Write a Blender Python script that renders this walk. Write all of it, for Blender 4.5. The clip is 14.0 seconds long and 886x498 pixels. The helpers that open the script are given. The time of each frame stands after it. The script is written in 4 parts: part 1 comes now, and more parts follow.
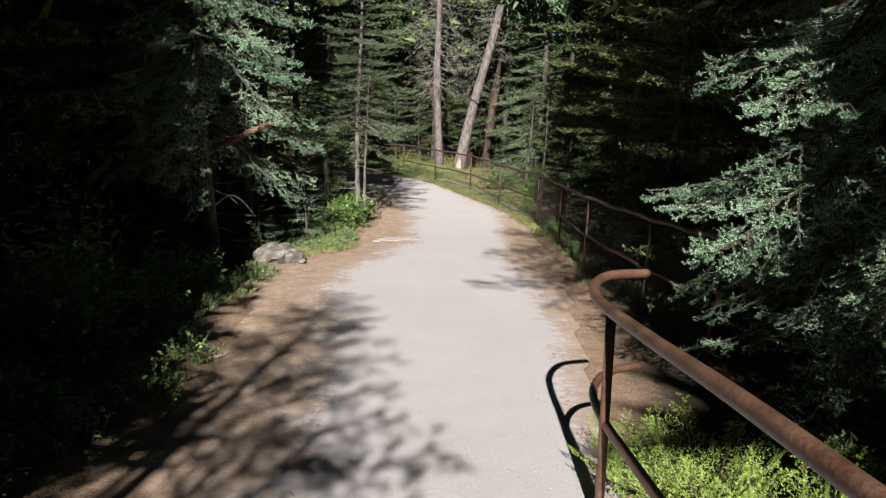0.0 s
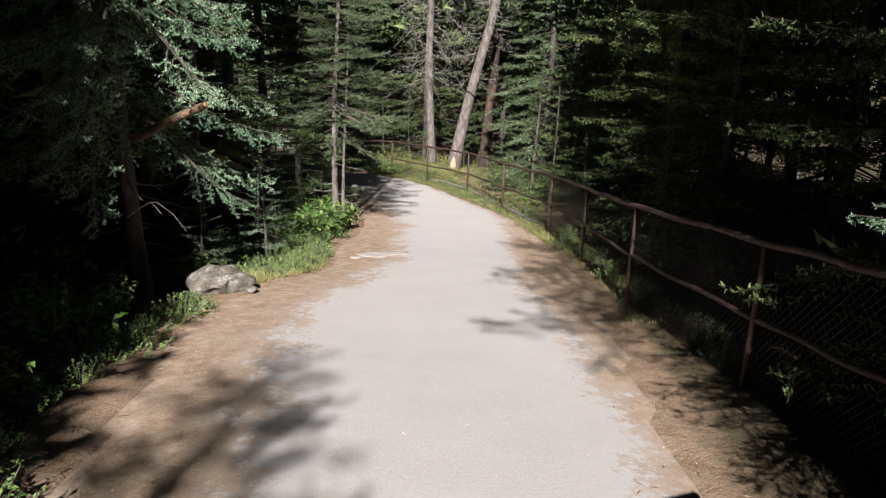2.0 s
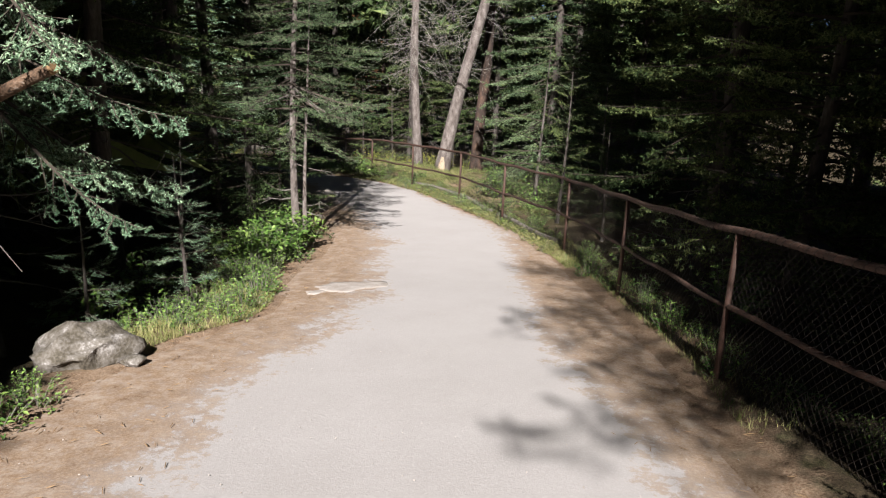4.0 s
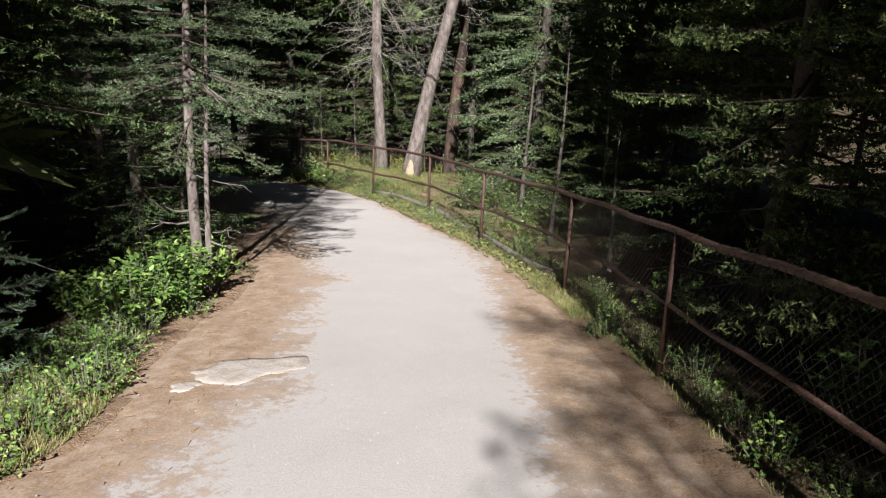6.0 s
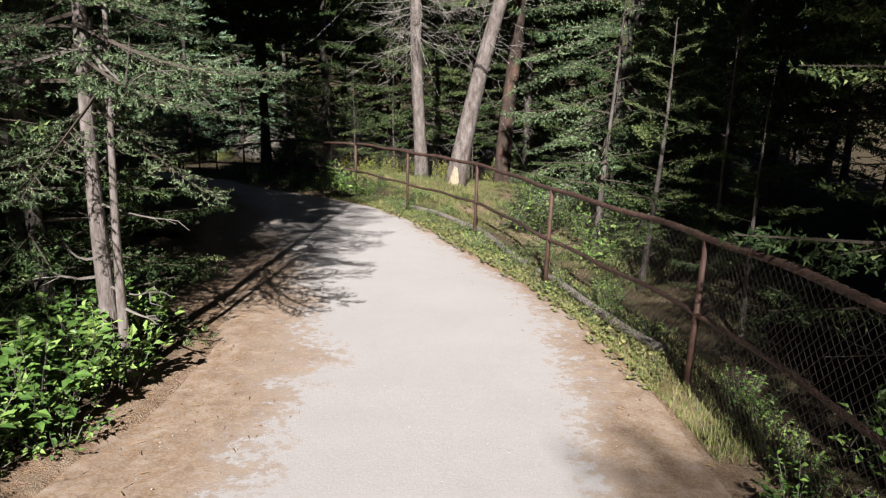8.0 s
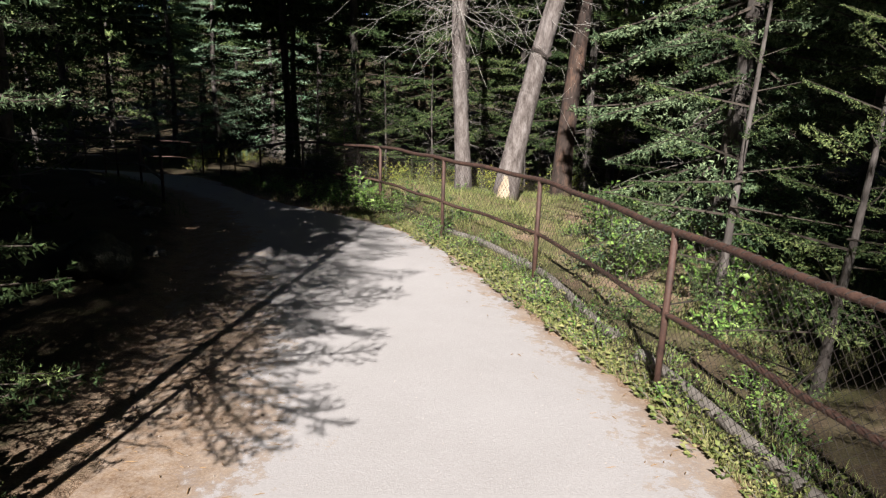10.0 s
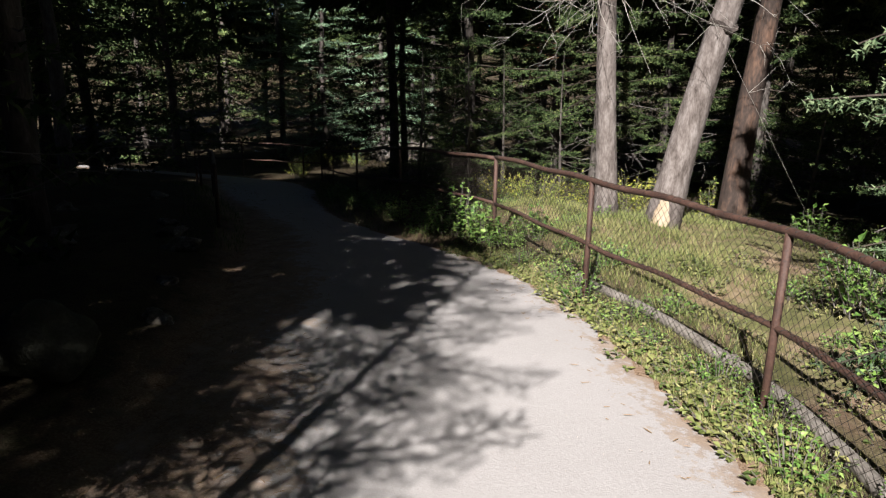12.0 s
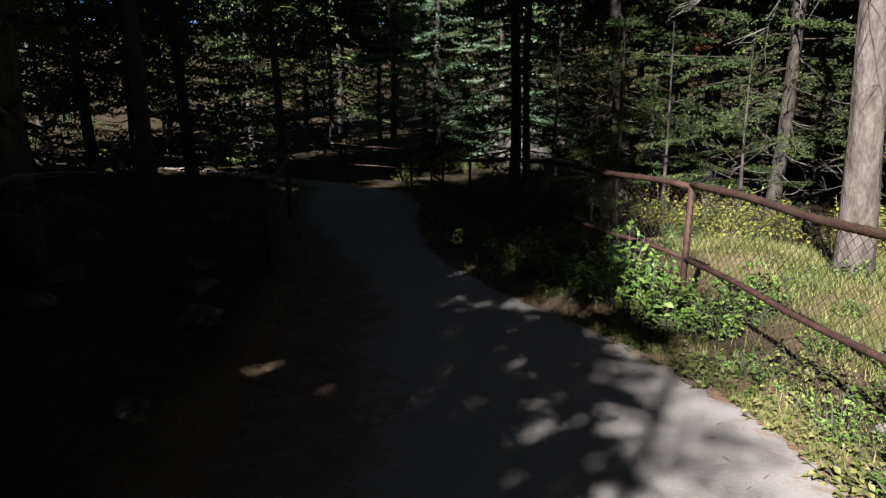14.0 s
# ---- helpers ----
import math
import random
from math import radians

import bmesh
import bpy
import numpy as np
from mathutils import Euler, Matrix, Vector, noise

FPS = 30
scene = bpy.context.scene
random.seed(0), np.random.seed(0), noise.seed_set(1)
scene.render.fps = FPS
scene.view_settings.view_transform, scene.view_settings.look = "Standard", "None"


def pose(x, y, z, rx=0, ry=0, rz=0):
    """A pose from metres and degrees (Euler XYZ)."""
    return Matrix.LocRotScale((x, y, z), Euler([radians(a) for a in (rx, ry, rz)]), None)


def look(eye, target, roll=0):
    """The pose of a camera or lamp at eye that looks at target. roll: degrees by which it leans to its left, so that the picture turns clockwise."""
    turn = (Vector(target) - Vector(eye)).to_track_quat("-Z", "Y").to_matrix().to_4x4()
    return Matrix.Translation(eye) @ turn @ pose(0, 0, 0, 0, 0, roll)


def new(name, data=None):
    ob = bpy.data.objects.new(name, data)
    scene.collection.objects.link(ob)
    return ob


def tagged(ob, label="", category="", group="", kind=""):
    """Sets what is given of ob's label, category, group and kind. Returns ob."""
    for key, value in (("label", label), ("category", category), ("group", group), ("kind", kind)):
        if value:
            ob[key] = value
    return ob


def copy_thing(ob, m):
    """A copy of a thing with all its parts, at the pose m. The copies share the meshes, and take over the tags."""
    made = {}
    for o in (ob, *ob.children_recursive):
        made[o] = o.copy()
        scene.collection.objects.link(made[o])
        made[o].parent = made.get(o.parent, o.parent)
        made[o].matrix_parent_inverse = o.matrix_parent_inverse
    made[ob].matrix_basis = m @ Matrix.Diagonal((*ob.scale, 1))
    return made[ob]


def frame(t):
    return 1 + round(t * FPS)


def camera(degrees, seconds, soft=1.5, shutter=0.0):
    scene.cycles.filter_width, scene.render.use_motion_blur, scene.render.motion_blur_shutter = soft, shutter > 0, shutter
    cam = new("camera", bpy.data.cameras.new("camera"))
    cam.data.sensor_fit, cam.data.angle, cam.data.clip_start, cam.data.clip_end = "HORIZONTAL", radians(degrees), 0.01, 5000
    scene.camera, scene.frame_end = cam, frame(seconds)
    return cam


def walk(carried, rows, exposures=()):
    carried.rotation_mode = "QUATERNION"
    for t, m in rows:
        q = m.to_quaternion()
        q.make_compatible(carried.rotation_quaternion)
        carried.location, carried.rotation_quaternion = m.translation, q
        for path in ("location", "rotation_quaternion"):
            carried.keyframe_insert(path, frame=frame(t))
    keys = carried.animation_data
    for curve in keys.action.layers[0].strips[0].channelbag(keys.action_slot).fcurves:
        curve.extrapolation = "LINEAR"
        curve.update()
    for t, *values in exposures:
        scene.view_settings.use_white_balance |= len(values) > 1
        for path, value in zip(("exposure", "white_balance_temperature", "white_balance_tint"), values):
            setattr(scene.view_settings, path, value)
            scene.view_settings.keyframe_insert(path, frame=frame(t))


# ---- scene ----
cam = camera(65.4, 14.0, 1.2)
METRES, EYE, TILT, LEAN, TURN = 18.0, 1.58, 0.0, 0.0, 0.0
ROWS = [
    (0.0, 0.0, 0.0, 0.0, 0.59, -15.94, -2.08),
    (0.5, -0.001, 0.032, -0.0065, 0.44, -15.92, -2.11),
    (1.0, -0.0023, 0.0632, -0.012, 0.24, -15.91, -2.13),
    (1.5, -0.0023, 0.0954, -0.0175, -0.0, -15.91, -2.16),
    (2.0, -0.004, 0.128, -0.0223, -0.16, -15.92, -2.22),
    (2.5, -0.0036, 0.1628, -0.0287, -0.3, -15.93, -2.24),
    (3.0, -0.0056, 0.1968, -0.0352, -0.33, -15.88, -2.3),
    (5.5, 0.0039, 0.3693, -0.055, -3.18, -15.66, -2.5),
    (6.0, 0.0095, 0.4042, -0.0598, -3.25, -15.66, -2.49),
    (6.5, 0.0123, 0.439, -0.0637, -2.66, -15.62, -2.38),
    (7.0, 0.0149, 0.475, -0.0664, -1.42, -15.68, -2.3),
    (7.5, 0.018, 0.5118, -0.0702, -0.16, -15.74, -2.05),
    (10.0, 0.0152, 0.6959, -0.0896, 4.68, -15.9, -1.77),
    (10.5, 0.0104, 0.7326, -0.093, 6.51, -15.93, -1.59),
    (11.0, 0.0052, 0.77, -0.097, 9.55, -16.02, -1.2),
    (11.5, -0.0025, 0.806, -0.1003, 11.95, -16.09, -0.94),
    (12.0, -0.0092, 0.8422, -0.1032, 14.18, -16.13, -0.66),
    (12.5, -0.0205, 0.8775, -0.1066, 16.75, -16.14, -0.53),
    (13.0, -0.0323, 0.9129, -0.1109, 19.33, -16.17, -0.31),
    (13.5, -0.0468, 0.9469, -0.1144, 21.73, -16.17, -0.14),
    (14.0, -0.0605, 0.9796, -0.1161, 23.66, -16.18, 0.18),
]
walk(cam, [(t, pose(0, 0, EYE, TILT, LEAN, TURN) @ pose(METRES * x, METRES * y, METRES * z, 90 + pitch, roll, yaw)) for t, x, y, z, yaw, pitch, roll in ROWS], [(0.0, 1.4), (14.0, 1.4)])


# ---------------------------------------------------------------- light
# the sun stands behind the first camera, a little to its left, 38 degrees high
SUN_EL, SUN_X, SUN_Y = 38.5, -0.06, -1.0
world = bpy.data.worlds.new("sky")
scene.world = world
world.use_nodes = True
wn = world.node_tree
sky = wn.nodes.new("ShaderNodeTexSky")
sky.sky_type, sky.sun_disc = "NISHITA", False
sky.sun_elevation, sky.sun_rotation = radians(SUN_EL), math.atan2(SUN_X, SUN_Y)
sky.altitude, sky.air_density, sky.dust_density = 2200, 0.14, 0.04
wn.links.new(sky.outputs[0], wn.nodes["Background"].inputs[0])
wn.nodes["Background"].inputs[1].default_value = 0.05
sun_data = bpy.data.lights.new("sun", "SUN")
sun_data.energy, sun_data.angle, sun_data.color = 5.0, radians(0.55), (1.0, 0.96, 0.935)
sun = new("sun", sun_data)
flat = math.hypot(SUN_X, SUN_Y)
sun.matrix_world = look((0, 0, 60), Vector((0, 0, 60)) - Vector((SUN_X / flat, SUN_Y / flat, math.tan(radians(SUN_EL)))))


# ---------------------------------------------------------------- materials
def material(name, colours, scale=8.0, rough=0.8, bump=0.3, fine=60.0, metal=0.0, coords="Object", island=0.0, stretch=(1, 1, 1), spec=0.3):
    """Two scales of noise between the given colours, with relief."""
    m = bpy.data.materials.new(name)
    m.use_nodes = True
    t = m.node_tree
    b = t.nodes["Principled BSDF"]
    co = t.nodes.new("ShaderNodeTexCoord")
    mp = t.nodes.new("ShaderNodeMapping")
    mp.inputs["Scale"].default_value = stretch
    t.links.new(co.outputs[coords], mp.inputs[0])
    n1, n2 = t.nodes.new("ShaderNodeTexNoise"), t.nodes.new("ShaderNodeTexNoise")
    for n, s in ((n1, scale), (n2, fine)):
        n.inputs["Scale"].default_value, n.inputs["Detail"].default_value = s, 5
        t.links.new(mp.outputs[0], n.inputs[0])
    add = t.nodes.new("ShaderNodeMath")
    add.operation = "MULTIPLY_ADD"
    add.inputs[1].default_value = 0.45
    t.links.new(n2.outputs[0], add.inputs[0])
    sub = t.nodes.new("ShaderNodeMath")
    sub.operation = "MULTIPLY_ADD"
    sub.inputs[1].default_value, sub.inputs[2].default_value = 0.75, -0.1
    t.links.new(n1.outputs[0], sub.inputs[0])
    t.links.new(sub.outputs[0], add.inputs[2])
    last = add
    if island:
        g = t.nodes.new("ShaderNodeNewGeometry")
        k = t.nodes.new("ShaderNodeMath")
        k.operation = "MULTIPLY_ADD"
        k.inputs[1].default_value = island
        t.links.new(g.outputs["Random Per Island"], k.inputs[0])
        t.links.new(add.outputs[0], k.inputs[2])
        o = t.nodes.new("ShaderNodeObjectInfo")
        k2 = t.nodes.new("ShaderNodeMath")
        k2.operation = "MULTIPLY_ADD"
        k2.inputs[1].default_value = 0.25
        t.links.new(o.outputs["Random"], k2.inputs[0])
        t.links.new(k.outputs[0], k2.inputs[2])
        k3 = t.nodes.new("ShaderNodeMath")
        k3.operation = "SUBTRACT"
        k3.inputs[1].default_value = island * 0.5 + 0.125
        t.links.new(k2.outputs[0], k3.inputs[0])
        last = k3
    r = t.nodes.new("ShaderNodeValToRGB")
    el = r.color_ramp.elements
    while len(el) < len(colours):
        el.new(0.5)
    for i, c in enumerate(colours):
        el[i].position = 0.25 + 0.5 * i / max(1, len(colours) - 1)
        el[i].color = (*c, 1)
    t.links.new(last.outputs[0], r.inputs[0])
    t.links.new(r.outputs[0], b.inputs["Base Color"])
    b.inputs["Roughness"].default_value, b.inputs["Metallic"].default_value = rough, metal
    b.inputs["Specular IOR Level"].default_value = spec
    if bump:
        bp = t.nodes.new("ShaderNodeBump")
        bp.inputs["Strength"].default_value, bp.inputs["Distance"].default_value = bump, 0.02
        t.links.new(add.outputs[0], bp.inputs["Height"])
        t.links.new(bp.outputs[0], b.inputs["Normal"])
    return m


# needle tones carry some light: dark for shaded trees, paler for sunlit ones
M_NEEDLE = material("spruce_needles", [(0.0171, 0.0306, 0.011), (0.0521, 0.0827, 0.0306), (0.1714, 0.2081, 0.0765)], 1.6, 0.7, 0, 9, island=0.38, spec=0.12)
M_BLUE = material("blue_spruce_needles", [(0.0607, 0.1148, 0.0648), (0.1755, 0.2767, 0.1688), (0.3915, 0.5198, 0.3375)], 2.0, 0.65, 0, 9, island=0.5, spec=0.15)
M_SUNNEEDLE = material("sunlit_green_needles", [(0.024, 0.045, 0.02), (0.075, 0.115, 0.058), (0.19, 0.24, 0.13)], 1.8, 0.7, 0, 9, island=0.42, spec=0.12)
M_JUNIPER = material("juniper_needles", [(0.09, 0.15, 0.0225), (0.165, 0.2475, 0.045), (0.2475, 0.315, 0.075)], 5, 0.5, 0, 20, island=0.4)
M_DEADNEEDLE = material("dead_needles", [(0.16, 0.07, 0.03), (0.28, 0.13, 0.06)], 2, 0.7, 0, 9, island=0.35)
M_BARK = material("grey_bark", [(0.0263, 0.0225, 0.0203), (0.075, 0.0638, 0.0562), (0.15, 0.135, 0.1237)], 9, 0.9, 0.8, 45, stretch=(1, 1, 0.3))
M_PALEBARK = material("pale_bark", [(0.0398, 0.0298, 0.0252), (0.1326, 0.1114, 0.1008), (0.2387, 0.2122, 0.1989)], 14, 0.9, 1.0, 60, stretch=(1, 1, 0.35))
M_PALETWIG = material("lichen_grey_twigs", [(0.16, 0.148, 0.128), (0.336, 0.312, 0.28)], 12, 0.9, 0, 60)
M_REDBARK = material("red_brown_bark", [(0.015, 0.012, 0.0102), (0.045, 0.0312, 0.0252), (0.132, 0.078, 0.054)], 6, 0.9, 0.8, 35, stretch=(1, 1, 0.35))
M_BOUGH = material("dark_boughs", [(0.03, 0.024, 0.018), (0.075, 0.06, 0.048)], 12, 0.9, 0, 60)
M_TWIG = material("dead_twigs", [(0.07, 0.0595, 0.0525), (0.182, 0.1645, 0.147)], 12, 0.9, 0, 60)
M_RUST = material("rusty_pipe", [(0.0213, 0.0106, 0.0076), (0.0553, 0.0263, 0.0179), (0.0935, 0.0489, 0.034)], 9, 0.7, 0.5, 90, spec=0.5)
M_PIPE = material("worn_brown_pipe", [(0.04, 0.02, 0.012), (0.085, 0.043, 0.026), (0.15, 0.085, 0.055)], 7, 0.42, 0.25, 70, spec=0.5)
M_WIRE = material("weathered_wire", [(0.016, 0.012, 0.01), (0.05, 0.04, 0.034)], 10, 0.65, 0, 60)
M_LEAF = material("green_leaves", [(0.051, 0.1062, 0.0213), (0.1062, 0.1913, 0.0382), (0.204, 0.289, 0.0765)], 4, 0.5, 0, 20, island=0.5)
M_YELLOWLEAF = material("yellow_green_leaves", [(0.11, 0.15, 0.025), (0.21, 0.235, 0.042), (0.3, 0.27, 0.05)], 4, 0.55, 0, 20, island=0.5)
M_GRASS = material("grass_blades", [(0.055, 0.08, 0.02), (0.145, 0.165, 0.048), (0.27, 0.245, 0.105)], 1.5, 0.6, 0, 12, island=0.4)
M_STONE = material("lichened_grey_stone", [(0.02, 0.017, 0.012), (0.075, 0.064, 0.048), (0.15, 0.135, 0.12), (0.44, 0.42, 0.405)], 9, 0.9, 0.9, 55)
# stone darkened in its colour to stand in for deep shade
M_SHADESTONE = material("shade_darkened_stone", [(0.014, 0.017, 0.01), (0.035, 0.036, 0.025), (0.08, 0.077, 0.065)], 7, 0.95, 0.8, 50)
M_PALESTONE = material("worn_pale_stone", [(0.2232, 0.1984, 0.1674), (0.3596, 0.3348, 0.31)], 6, 0.9, 0.4, 40)
M_LOG = material("weathered_wood", [(0.084, 0.07, 0.0595), (0.189, 0.168, 0.147), (0.28, 0.252, 0.224)], 6, 0.9, 0.7, 40, stretch=(1, 1, 0.2))
M_BAREWOOD = material("bare_pale_wood", [(0.198, 0.135, 0.081), (0.342, 0.27, 0.189), (0.45, 0.387, 0.306)], 8, 0.8, 0.4, 50, stretch=(1, 1, 0.25))
M_SCAR = material("scarred_dark_bark", [(0.02, 0.016, 0.014), (0.07, 0.055, 0.048)], 14, 0.95, 1.0, 60)
M_PATHSTONE = material("path_stone", [(0.2312, 0.1904, 0.1598), (0.3128, 0.2788, 0.2516), (0.3672, 0.34, 0.3162)], 9, 0.95, 0.7, 50)
M_CUT = material("cut_wood", [(0.15, 0.09, 0.042), (0.252, 0.162, 0.084)], 20, 0.8, 0.2, 80)
M_ORANGEBARK = material("flaking_orange_bark", [(0.021, 0.0168, 0.0126), (0.077, 0.049, 0.0315), (0.154, 0.0945, 0.0595), (0.35, 0.294, 0.245)], 22, 0.9, 1.0, 80)


def ground_material(name, path):
    """Forest floor, or the trodden path with its gravel bed between two dirt margins."""
    m = bpy.data.materials.new(name)
    m.use_nodes = True
    t = m.node_tree
    b = t.nodes["Principled BSDF"]
    b.inputs["Roughness"].default_value, b.inputs["Specular IOR Level"].default_value = 0.95, 0.15
    co = t.nodes.new("ShaderNodeTexCoord")

    def noise_of(scale, detail=6, rough=0.6):
        n = t.nodes.new("ShaderNodeTexNoise")
        n.inputs["Scale"].default_value, n.inputs["Detail"].default_value, n.inputs["Roughness"].default_value = scale, detail, rough
        t.links.new(co.outputs["Object"], n.inputs[0])
        return n.outputs[0]

    def ramp(fac, *stops):
        r = t.nodes.new("ShaderNodeValToRGB")
        while len(r.color_ramp.elements) < len(stops):
            r.color_ramp.elements.new(0.5)
        for e, (p, c) in zip(r.color_ramp.elements, stops):
            e.position, e.color = p, (*c, 1)
        t.links.new(fac, r.inputs[0])
        return r.outputs[0]

    def mix(fac, a, c):
        x = t.nodes.new("ShaderNodeMix")
        x.data_type = "RGBA"
        t.links.new(fac, x.inputs[0]), t.links.new(a, x.inputs[6]), t.links.new(c, x.inputs[7])
        return x.outputs[2]

    def calc(op, a, c, d=None):
        x = t.nodes.new("ShaderNodeMath")
        x.operation = op
        for i, v in enumerate((a, c, d)):
            if v is None:
                continue
            if isinstance(v, (int, float)):
                x.inputs[i].default_value = v
            else:
                t.links.new(v, x.inputs[i])
        return x.outputs[0]

    att = t.nodes.new("ShaderNodeAttribute")
    att.attribute_name = "margin"
    patch, mid, fine = noise_of(1.7, 9, 0.68), noise_of(7), noise_of(70, 4, 0.7)
    dirt = mix(fine, ramp(mid, (0.32, (0.138, 0.078, 0.044)), (0.5, (0.238, 0.152, 0.095)), (0.68, (0.335, 0.248, 0.182))), ramp(fine, (0.34, (0.074, 0.045, 0.026)), (0.62, (0.310, 0.239, 0.174))))
    blot = noise_of(16, 5, 0.75)
    if path:
        dirt = mix(ramp(blot, (0.42, (0, 0, 0)), (0.66, (0.6, 0.6, 0.6))), dirt, ramp(mid, (0.35, (0.248, 0.198, 0.161)), (0.65, (0.347, 0.304, 0.267))))
        gravel = mix(calc("MULTIPLY", fine, 0.7), ramp(patch, (0.3, (0.316, 0.294, 0.285)), (0.7, (0.360, 0.338, 0.332))), ramp(fine, (0.3, (0.248, 0.229, 0.217)), (0.7, (0.384, 0.369, 0.360))))
        f = calc("ADD", att.outputs["Fac"], calc("MULTIPLY_ADD", patch, 1.3, calc("MULTIPLY_ADD", blot, 1.2, calc("MULTIPLY_ADD", fine, 0.4, calc("MULTIPLY_ADD", mid, 0.7, -1.8)))))
        wear = ramp(f, (0.4, (0, 0, 0)), (0.5, (0.6, 0.6, 0.6)), (0.7, (1, 1, 1)))
        colour = mix(wear, gravel, dirt)
        scale_of = 0.25
    else:
        floor = mix(fine, ramp(mid, (0.3, (0.017, 0.013, 0.009)), (0.5, (0.040, 0.030, 0.020)), (0.7, (0.043, 0.053, 0.020))), ramp(fine, (0.35, (0.033, 0.023, 0.013)), (0.7, (0.132, 0.099, 0.059))))
        f = calc("ADD", att.outputs["Fac"], calc("MULTIPLY_ADD", patch, 0.6, calc("MULTIPLY_ADD", mid, 0.5, -0.55)))
        near = ramp(f, (0.08, (1, 1, 1)), (0.32, (0, 0, 0)))
        turf = t.nodes.new("ShaderNodeAttribute")
        turf.attribute_name = "turf"
        sward = mix(fine, ramp(mid, (0.35, (0.066, 0.073, 0.026)), (0.5, (0.132, 0.125, 0.050)), (0.62, (0.218, 0.165, 0.099))), ramp(fine, (0.35, (0.079, 0.086, 0.030)), (0.65, (0.198, 0.191, 0.086))))
        colour = mix(turf.outputs["Fac"], mix(near, floor, dirt), mix(ramp(patch, (0.46, (0, 0, 0)), (0.62, (1, 1, 1))), sward, dirt))
        scale_of = 0.9
    t.links.new(colour, b.inputs["Base Color"])
    bp = t.nodes.new("ShaderNodeBump")
    bp.inputs["Strength"].default_value, bp.inputs["Distance"].default_value = scale_of, 0.03
    t.links.new(calc("MULTIPLY_ADD", fine, 0.5, calc("MULTIPLY", mid, 0.25 if path else 1.0)), bp.inputs["Height"])
    t.links.new(bp.outputs[0], b.inputs["Normal"])
    return m


M_PATH, M_FLOOR = ground_material("gravel_and_dirt", True), ground_material("forest_floor", False)


# ---------------------------------------------------------------- mesh helpers
def tube(points, radii, sides=6, wobble=0.0, rng=None, caps=True):
    """A tapered tube along points, as triangles."""
    p = np.array(points, float)
    n = len(p)
    r = np.interp(np.linspace(0, 1, n), np.linspace(0, 1, len(radii)), radii)
    d = np.gradient(p, axis=0)
    d /= np.linalg.norm(d, axis=1)[:, None] + 1e-9
    ref = np.array([0, 0, 1.0]) if abs(d[0, 2]) < 0.9 else np.array([1.0, 0, 0])
    u = np.cross(d, ref)
    u /= np.linalg.norm(u, axis=1)[:, None] + 1e-9
    w = np.cross(d, u)
    a = np.arange(sides) * 2 * np.pi / sides
    rr = np.repeat(r[:, None], sides, 1)
    if wobble:
        rr = rr * (1 + wobble * (rng.random((n, sides)) - 0.5) * 2)
    v = p[:, None] + rr[..., None] * (np.cos(a)[None, :, None] * u[:, None] + np.sin(a)[None, :, None] * w[:, None])
    v = v.reshape(-1, 3)
    i = np.arange(n - 1)[:, None] * sides
    j = np.arange(sides)[None]
    k = (j + 1) % sides
    a0, a1, b0, b1 = i + j, i + k, i + sides + j, i + sides + k
    f = np.concatenate([np.stack([a0, a1, b1], -1).reshape(-1, 3), np.stack([a0, b1, b0], -1).reshape(-1, 3)])
    if caps:
        v = np.vstack([v, p[:1], p[-1:]])
        j = np.arange(sides)
        k = (j + 1) % sides
        e = (n - 1) * sides
        f = np.vstack([f, np.stack([k, j, np.full(sides, n * sides)], 1), np.stack([e + j, e + k, np.full(sides, n * sides + 1)], 1)])
    return v, f


def joined(geos):
    vs, fs, o = [], [], 0
    for v, f in geos:
        vs.append(v), fs.append(f + o)
        o += len(v)
    return np.vstack(vs), np.vstack(fs)


def part(name, geo, mat, parent=None, label="", smooth=False):
    """One mesh object from vertices and triangles, under a thing or a part."""
    me = bpy.data.meshes.new(name)
    me.from_pydata(np.asarray(geo[0], dtype=np.float32), [], np.asarray(geo[1], dtype=np.int32))
    me.materials.append(mat)
    if smooth:
        me.polygons.foreach_set("use_smooth", np.ones(len(me.polygons), dtype=bool))
    me.update()
    ob = new(name, me)
    if parent:
        ob.parent = parent
    return tagged(ob, label)


def thing(name, label, category, group="", m=None):
    ob = tagged(new(name), label, category, group)
    ob.empty_display_size = 0.2
    if m is not None:
        ob.matrix_basis = m
    return ob


def bent(points, steps=8):
    """A smooth curve through the points (Catmull-Rom)."""
    p = np.array(points, float)
    q = np.vstack([2 * p[0] - p[1], p, 2 * p[-1] - p[-2]])
    out = []
    for i in range(1, len(q) - 2):
        for s in np.arange(steps) / steps:
            a, b, c, d = q[i - 1], q[i], q[i + 1], q[i + 2]
            out.append(0.5 * (2 * b + (c - a) * s + (2 * a - 5 * b + 4 * c - d) * s * s + (3 * b - a - 3 * c + d) * s ** 3))
    return np.array(out + [p[-1]])


# ---------------------------------------------------------------- ground
PROFILE_Y = (-60, -40, 0, 4, 7, 10.2, 13, 17, 19, 22, 24.6, 27.6, 35, 45, 80)
PROFILE_Z = (2.0, 1.6, -0.02, -0.58, -1.0, -1.4, -1.76, -2.04, -2.1, -2.25, -2.5, -3.1, -4.2, -4.8, -5.2)


def base_z(y):
    return sum(np.interp(np.asarray(y, float) + o, PROFILE_Y, PROFILE_Z) for o in (-1.2, -0.6, 0, 0.6, 1.2)) / 5


